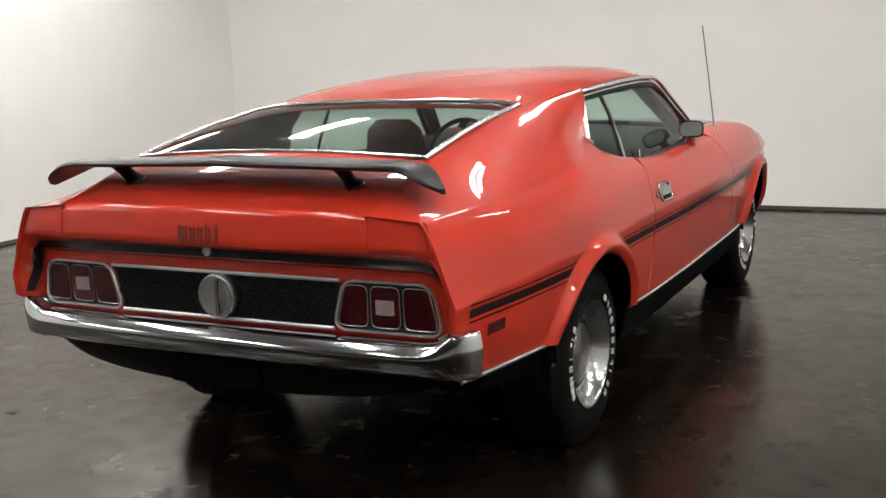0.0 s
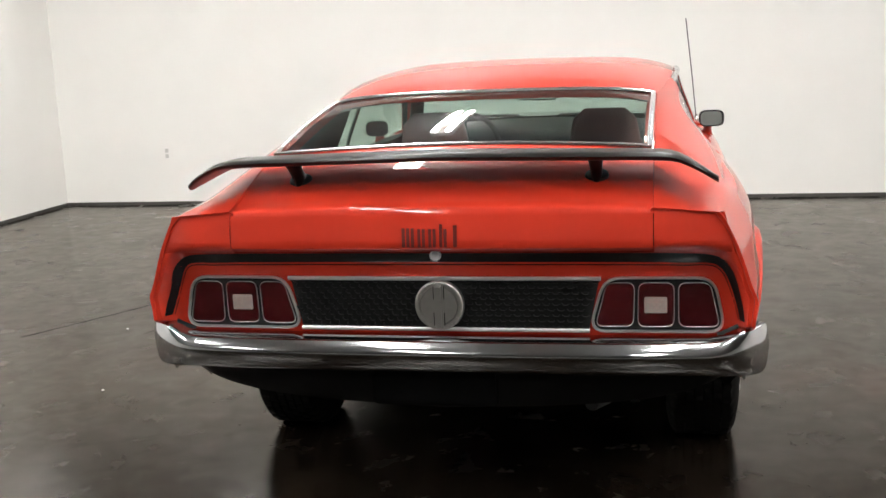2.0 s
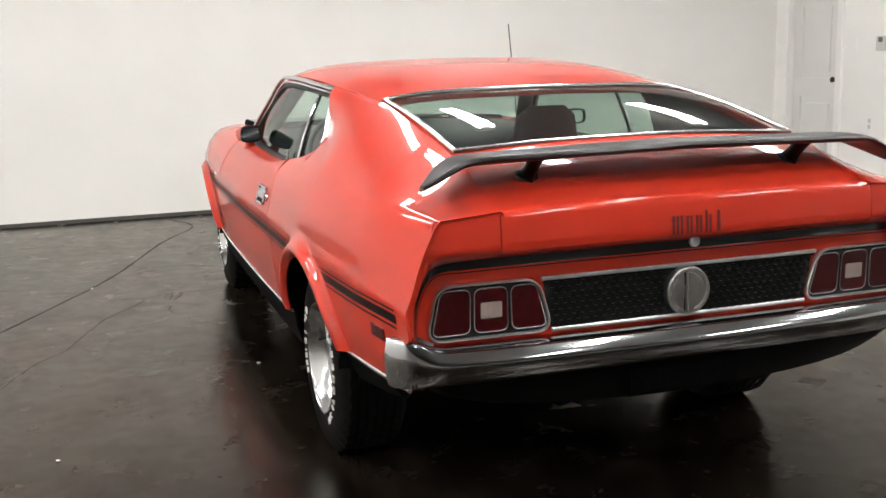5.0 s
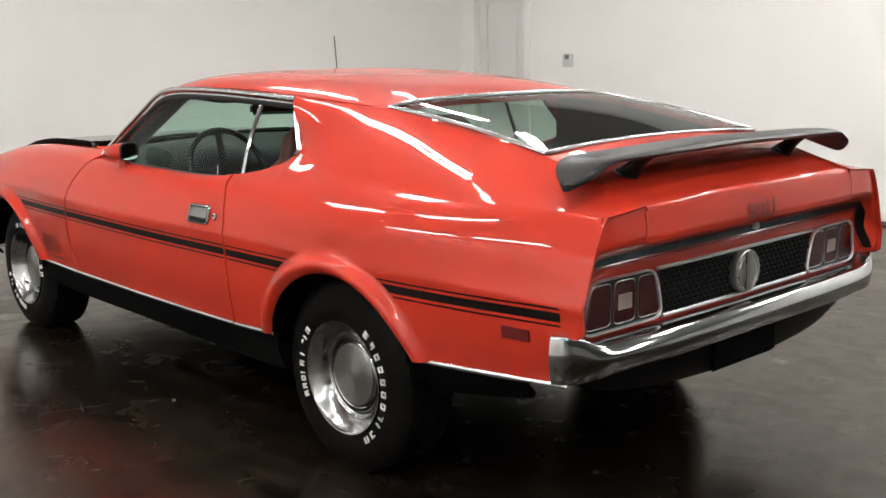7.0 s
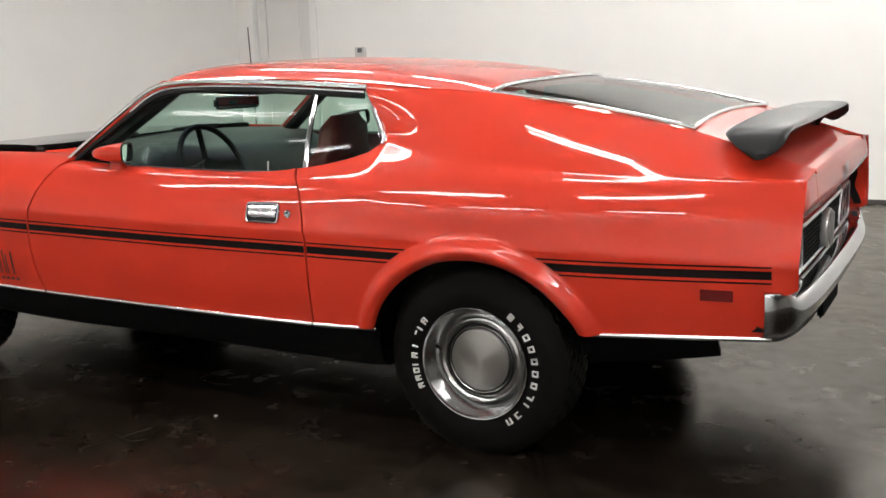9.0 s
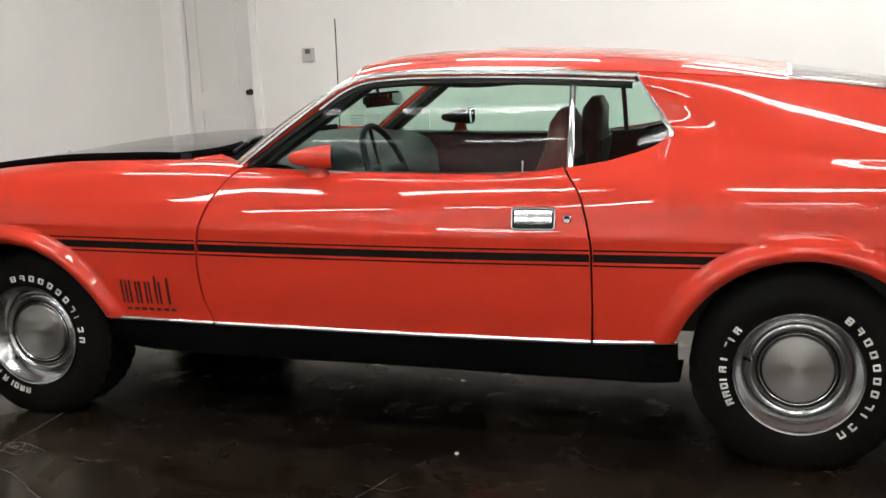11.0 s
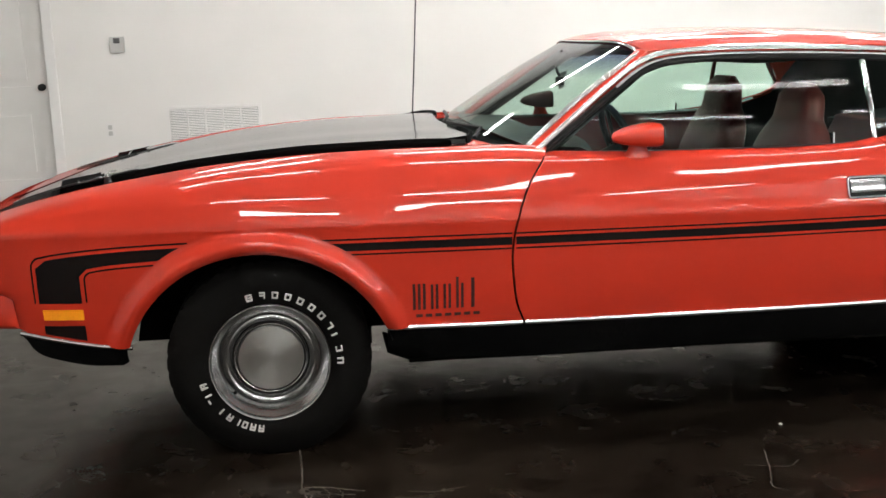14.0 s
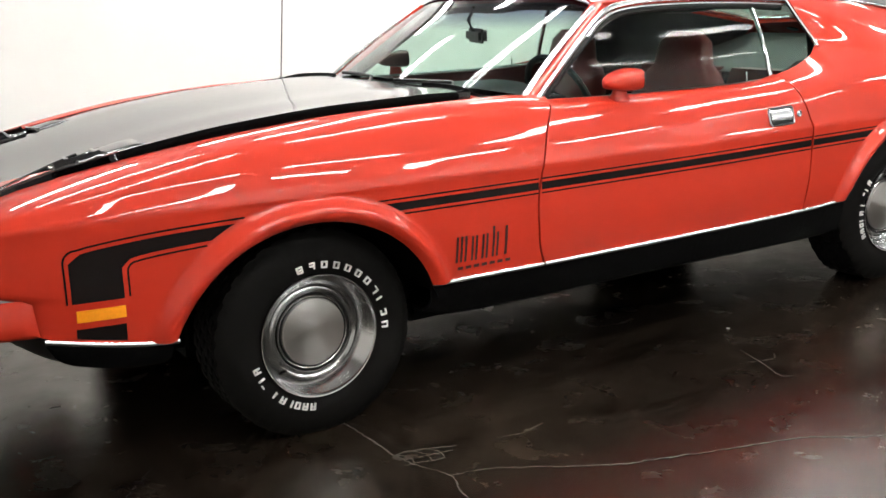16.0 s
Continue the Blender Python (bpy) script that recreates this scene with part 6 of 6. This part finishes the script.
def bucket_seat(y, mat_back):
    """High-backed bucket seat."""
    root = new("front_seat")
    root.parent = car
    tagged(root, "red and black high-backed bucket seat")
    bm = bmesh.new()
    rings = []
    for t in np.linspace(0, 1, 15):
        z = 0.50 + 0.61 * t
        x = spline(SEAT_LEAN, t)
        w = spline([(0, 0.26), (0.45, 0.26), (0.68, 0.225), (0.78, 0.150), (0.92, 0.135), (1.0, 0.085)], t)
        d = spline([(0, 0.085), (0.6, 0.070), (0.8, 0.052), (0.95, 0.045), (1.0, 0.02)], t)
        rings.append([(x + d * math.copysign(abs(math.cos(q)) ** 0.6, math.cos(q)), y + w * math.copysign(abs(math.sin(q)) ** 0.6, math.sin(q)), z) for q in np.linspace(0, 2 * math.pi, 25)[:-1]])
    vs = grid(bm, rings, True)
    bm.faces.new(vs[-1])
    part("seat_back", bm, mat_back, root)
    bm = boxed((0.90, y - 0.26, 0.40), (1.45, y + 0.26, 0.56), 0.05)
    part("seat_cushion", bm, VINYL_RED, root)
    bm = bmesh.new()
    cols = []
    for t in np.linspace(0.05, 0.72, 12):
        z, x = 0.50 + 0.61 * t, spline(SEAT_LEAN, t)
        d = spline([(0, 0.085), (0.6, 0.070), (0.8, 0.052), (1.0, 0.02)], t)
        cols.append([(x - d - 0.006 * math.cos(v * 1.4), y + v * 0.17, z) for v in np.linspace(-1, 1, 9)])
    grid(bm, cols)
    flange(bm, 0.01, (1.0, y, 0.7))
    part("back_shell", bm, VINYL_BLACK, root, "black seat back shell")


def interior():
    for y in (0.37, -0.37):
        bucket_seat(y, VINYL_RED)
    root = new("rear_seat")
    root.parent = car
    tagged(root, "red rear bench seat")
    for y in (0.31, -0.31):
        bm = bmesh.new()
        rings = []
        for t in np.linspace(0, 1, 9):
            x, z = 0.33 - 0.20 * t, 0.48 + 0.42 * t
            w, d = 0.27, 0.075 - 0.03 * t
            rings.append([(x + d * math.copysign(abs(math.cos(q)) ** 0.6, math.cos(q)), y + w * math.copysign(abs(math.sin(q)) ** 0.5, math.sin(q)), z) for q in np.linspace(0, 2 * math.pi, 21)[:-1]])
        vs = grid(bm, rings, True)
        bm.faces.new(vs[-1])
        part("seat_back", bm, VINYL_RED, root)
        part("seat_cushion", boxed((0.26, y - 0.27, 0.38), (0.75, y + 0.27, 0.50), 0.04), VINYL_RED, root)
    bm = bmesh.new()
    cols = []
    for j in range(25):
        v = -1 + j / 12
        hood = 0.035 * math.exp(-(((v * 0.72 - 0.37) / 0.20) ** 4))
        b = 1 - v * v
        cols.append([(1.58, v * 0.70, 0.70), (1.60, v * 0.71, 0.86 + hood * 0.5), (1.64, v * 0.71, 0.915 + hood), (1.72, v * 0.715, 0.950 + hood), (1.90 + 0.10 * b, v * 0.72, 0.965 + 0.03 * b)])
    grid(bm, cols)
    part("dashboard", bm, VINYL_BLACK, car, "black padded dashboard")
    c, n = Vector((1.46, 0.37, 0.885)), Vector((-0.92, 0, 0.39)).normalized()
    u = Vector((0, 1, 0))
    w = n.cross(u)
    wheel_root = new("steering_wheel")
    wheel_root.parent = car
    ring = [c + u * (0.185 * math.cos(q)) + w * (0.185 * math.sin(q)) for q in np.linspace(0, 2 * math.pi, 41)[:-1]]
    part("rim", tube(bmesh.new(), ring, 0.013, 0.013, 8, True, n), VINYL_BLACK, wheel_root)
    for q in (0, math.pi, 1.5 * math.pi):
        e = c + u * (0.18 * math.cos(q)) + w * (0.18 * math.sin(q))
        part("spoke", tube(bmesh.new(), [c - n * 0.03, e], 0.018, 0.006, 8, False, n), PLASTIC, wheel_root)
    part("column", tube(bmesh.new(), [c - n * 0.01, c - n * 0.22], 0.045, 0.045, 12), PLASTIC, wheel_root)
    # rear-view mirror
    hang = Matrix.Translation((1.60, 0.01, 1.137)) @ Matrix.Rotation(radians(-20), 4, "Z")
    bm = boxed((-0.014, -0.118, -0.029), (0.020, 0.118, 0.029), 0.013)
    bm.transform(hang)
    m = part("inner_mirror", bm, PLASTIC, car, "black inside mirror")
    part("mirror_arm", tube(bmesh.new(), [(1.615, 0.01, 1.150), (1.635, 0.005, 1.20), (1.60, 0, 1.248)], 0.008, 0.008, 8), PLASTIC, m)
    bm = bmesh.new()
    bm.faces.new([bm.verts.new((-0.016, y, z)) for y, z in ((-0.108, -0.022), (0.108, -0.022), (0.108, 0.022), (-0.108, 0.022))])
    bm.transform(hang)
    part("mirror_glass", bm, MIRROR, m)
    # headliner, door cards, quarter trims, floor, bulkheads
    bm = bmesh.new()
    grid(bm, [[(x, v * (spline(RAIL_Y, x) - 0.02), roof_z(x, v) - 0.035) for v in np.linspace(-1, 1, 21)] for x in np.linspace(0.06, 1.47, 15)])
    part("headliner", bm, VINYL_BLACK, car, "black headliner")
    for side in (1, -1):
        bm = bmesh.new()
        grid(bm, [both([(x, 0.755, 0.40), (x, 0.765, 0.62), (x, 0.77, 0.86), (x, spline(LINE_SILL_Y, x) - 0.025, spline(LINE_SILL_Z, x) - 0.012), (x, spline(LINE_SILL_Y, x) - 0.006, spline(LINE_SILL_Z, x) - 0.006)], side) for x in np.linspace(0.62, 1.85, 15)])
        part("door_card", bm, VINYL_RED, car, "red door trim")
        bm = bmesh.new()
        cols = []
        for k in range(13):
            x = -0.66 + 1.30 * k / 12
            zt = spline([(-0.66, 1.055), (0.04, 1.175), (0.36, 1.205), (0.40, 1.02), (0.55, 0.95), (0.64, 0.935)], x)
            yt = spline([(-0.66, 0.545), (0.04, 0.555), (0.36, 0.60), (0.40, 0.69), (0.64, 0.775)], x)
            cols.append(both([(x, 0.70, 0.40), (x, 0.72, 0.80), (x, (0.70 + yt) / 2 + 0.02, 0.5 * (0.88 + zt)), (x, yt, zt)], side))
        grid(bm, cols)
        part("quarter_trim_panel", bm, VINYL_BLACK, car, "black inner quarter trim")
        part("lock_button", tube(bmesh.new(), [(0.86, side * 0.775, 0.93), (0.86, side * 0.772, 0.968)], 0.004, 0.004, 8), CHROME, car)
    bm = bmesh.new()
    grid(bm, [[(x, v * (0.62 + 0.12 * x), z) for v in np.linspace(-1, 1, 9)] for x, z in ((0.16, 0.88), (0.05, 0.90), (-0.35, 0.945), (-0.64, 1.015))])
    part("parcel_shelf", bm, VINYL_BLACK, car, "black rear shelf")
    part("floor_pan_block", boxed((-0.80, -0.44, 0.40), (3.45, 0.44, 0.44), 0.015), CHASSIS, car)
    # Deep box between the axles, lowered to block wall light under the car.
    part("floor_pan_block", boxed((0.42, -0.60, 0.200), (2.33, 0.60, 0.40), 0.03), CHASSIS, car)
    # Unseen box added to block light under the front end.
    part("light_block", boxed((2.42, -0.46, 0.195), (3.10, 0.46, 0.38), 0.04), CHASSIS, car)
    part("bulkhead", boxed((1.93, -0.70, 0.38), (1.97, 0.70, 0.92)), CHASSIS, car)
    part("bulkhead", boxed((0.02, -0.70, 0.38), (0.06, 0.70, 0.86)), CHASSIS, car)
    part("axle", tube(bmesh.new(), [(0, -0.66, 0.318), (0, 0.66, 0.318)], 0.04, 0.04, 12), CHASSIS, car)
    part("axle", tube(bmesh.new(), [(2.769, -0.66, 0.30), (2.769, 0.66, 0.30)], 0.03, 0.03, 12), CHASSIS, car)
    part("fuel_tank", boxed((-0.86, -0.28, 0.355), (-0.40, 0.24, 0.42), 0.03), CHASSIS, car)
    # Coloured black for the shade under the car.
    part("exhaust_pipe", tube(bmesh.new(), [(-0.80, -0.40, 0.352), (-0.70, -0.44, 0.34), (-0.4, -0.46, 0.33)], 0.022, 0.022, 14), PLASTIC, car, "exhaust pipe, underbody shade put into its colour")
    for s in (1, -1):
        part("hinge_shell", boxed((1.99, s * 0.70 - 0.02, 0.42), (2.33, s * 0.70 + 0.02, 0.93)), CHASSIS, car)


for side in (1, -1):
    fender(side)
    d = door(side)
    door_handle(side, car)
    door_mirror(side, car)
    quarter(side)
    a_pillar(side)
    headliner_edge(side)
    side_glass(side)
    stripes(side)
    markings(side)
    sill_trim(side)
    marker_lamps(side)
    tail_lamp(side)
    for which in ("rear", "front"):
        arch_liner(which, side)
        wheel(which, side)
roof()
hood()
front_end()
tail_panel()
deck_lid()
deck_marking()
tail_grille()
tail_band()
rear_bumper()
wing()
screens()
antenna()
interior()
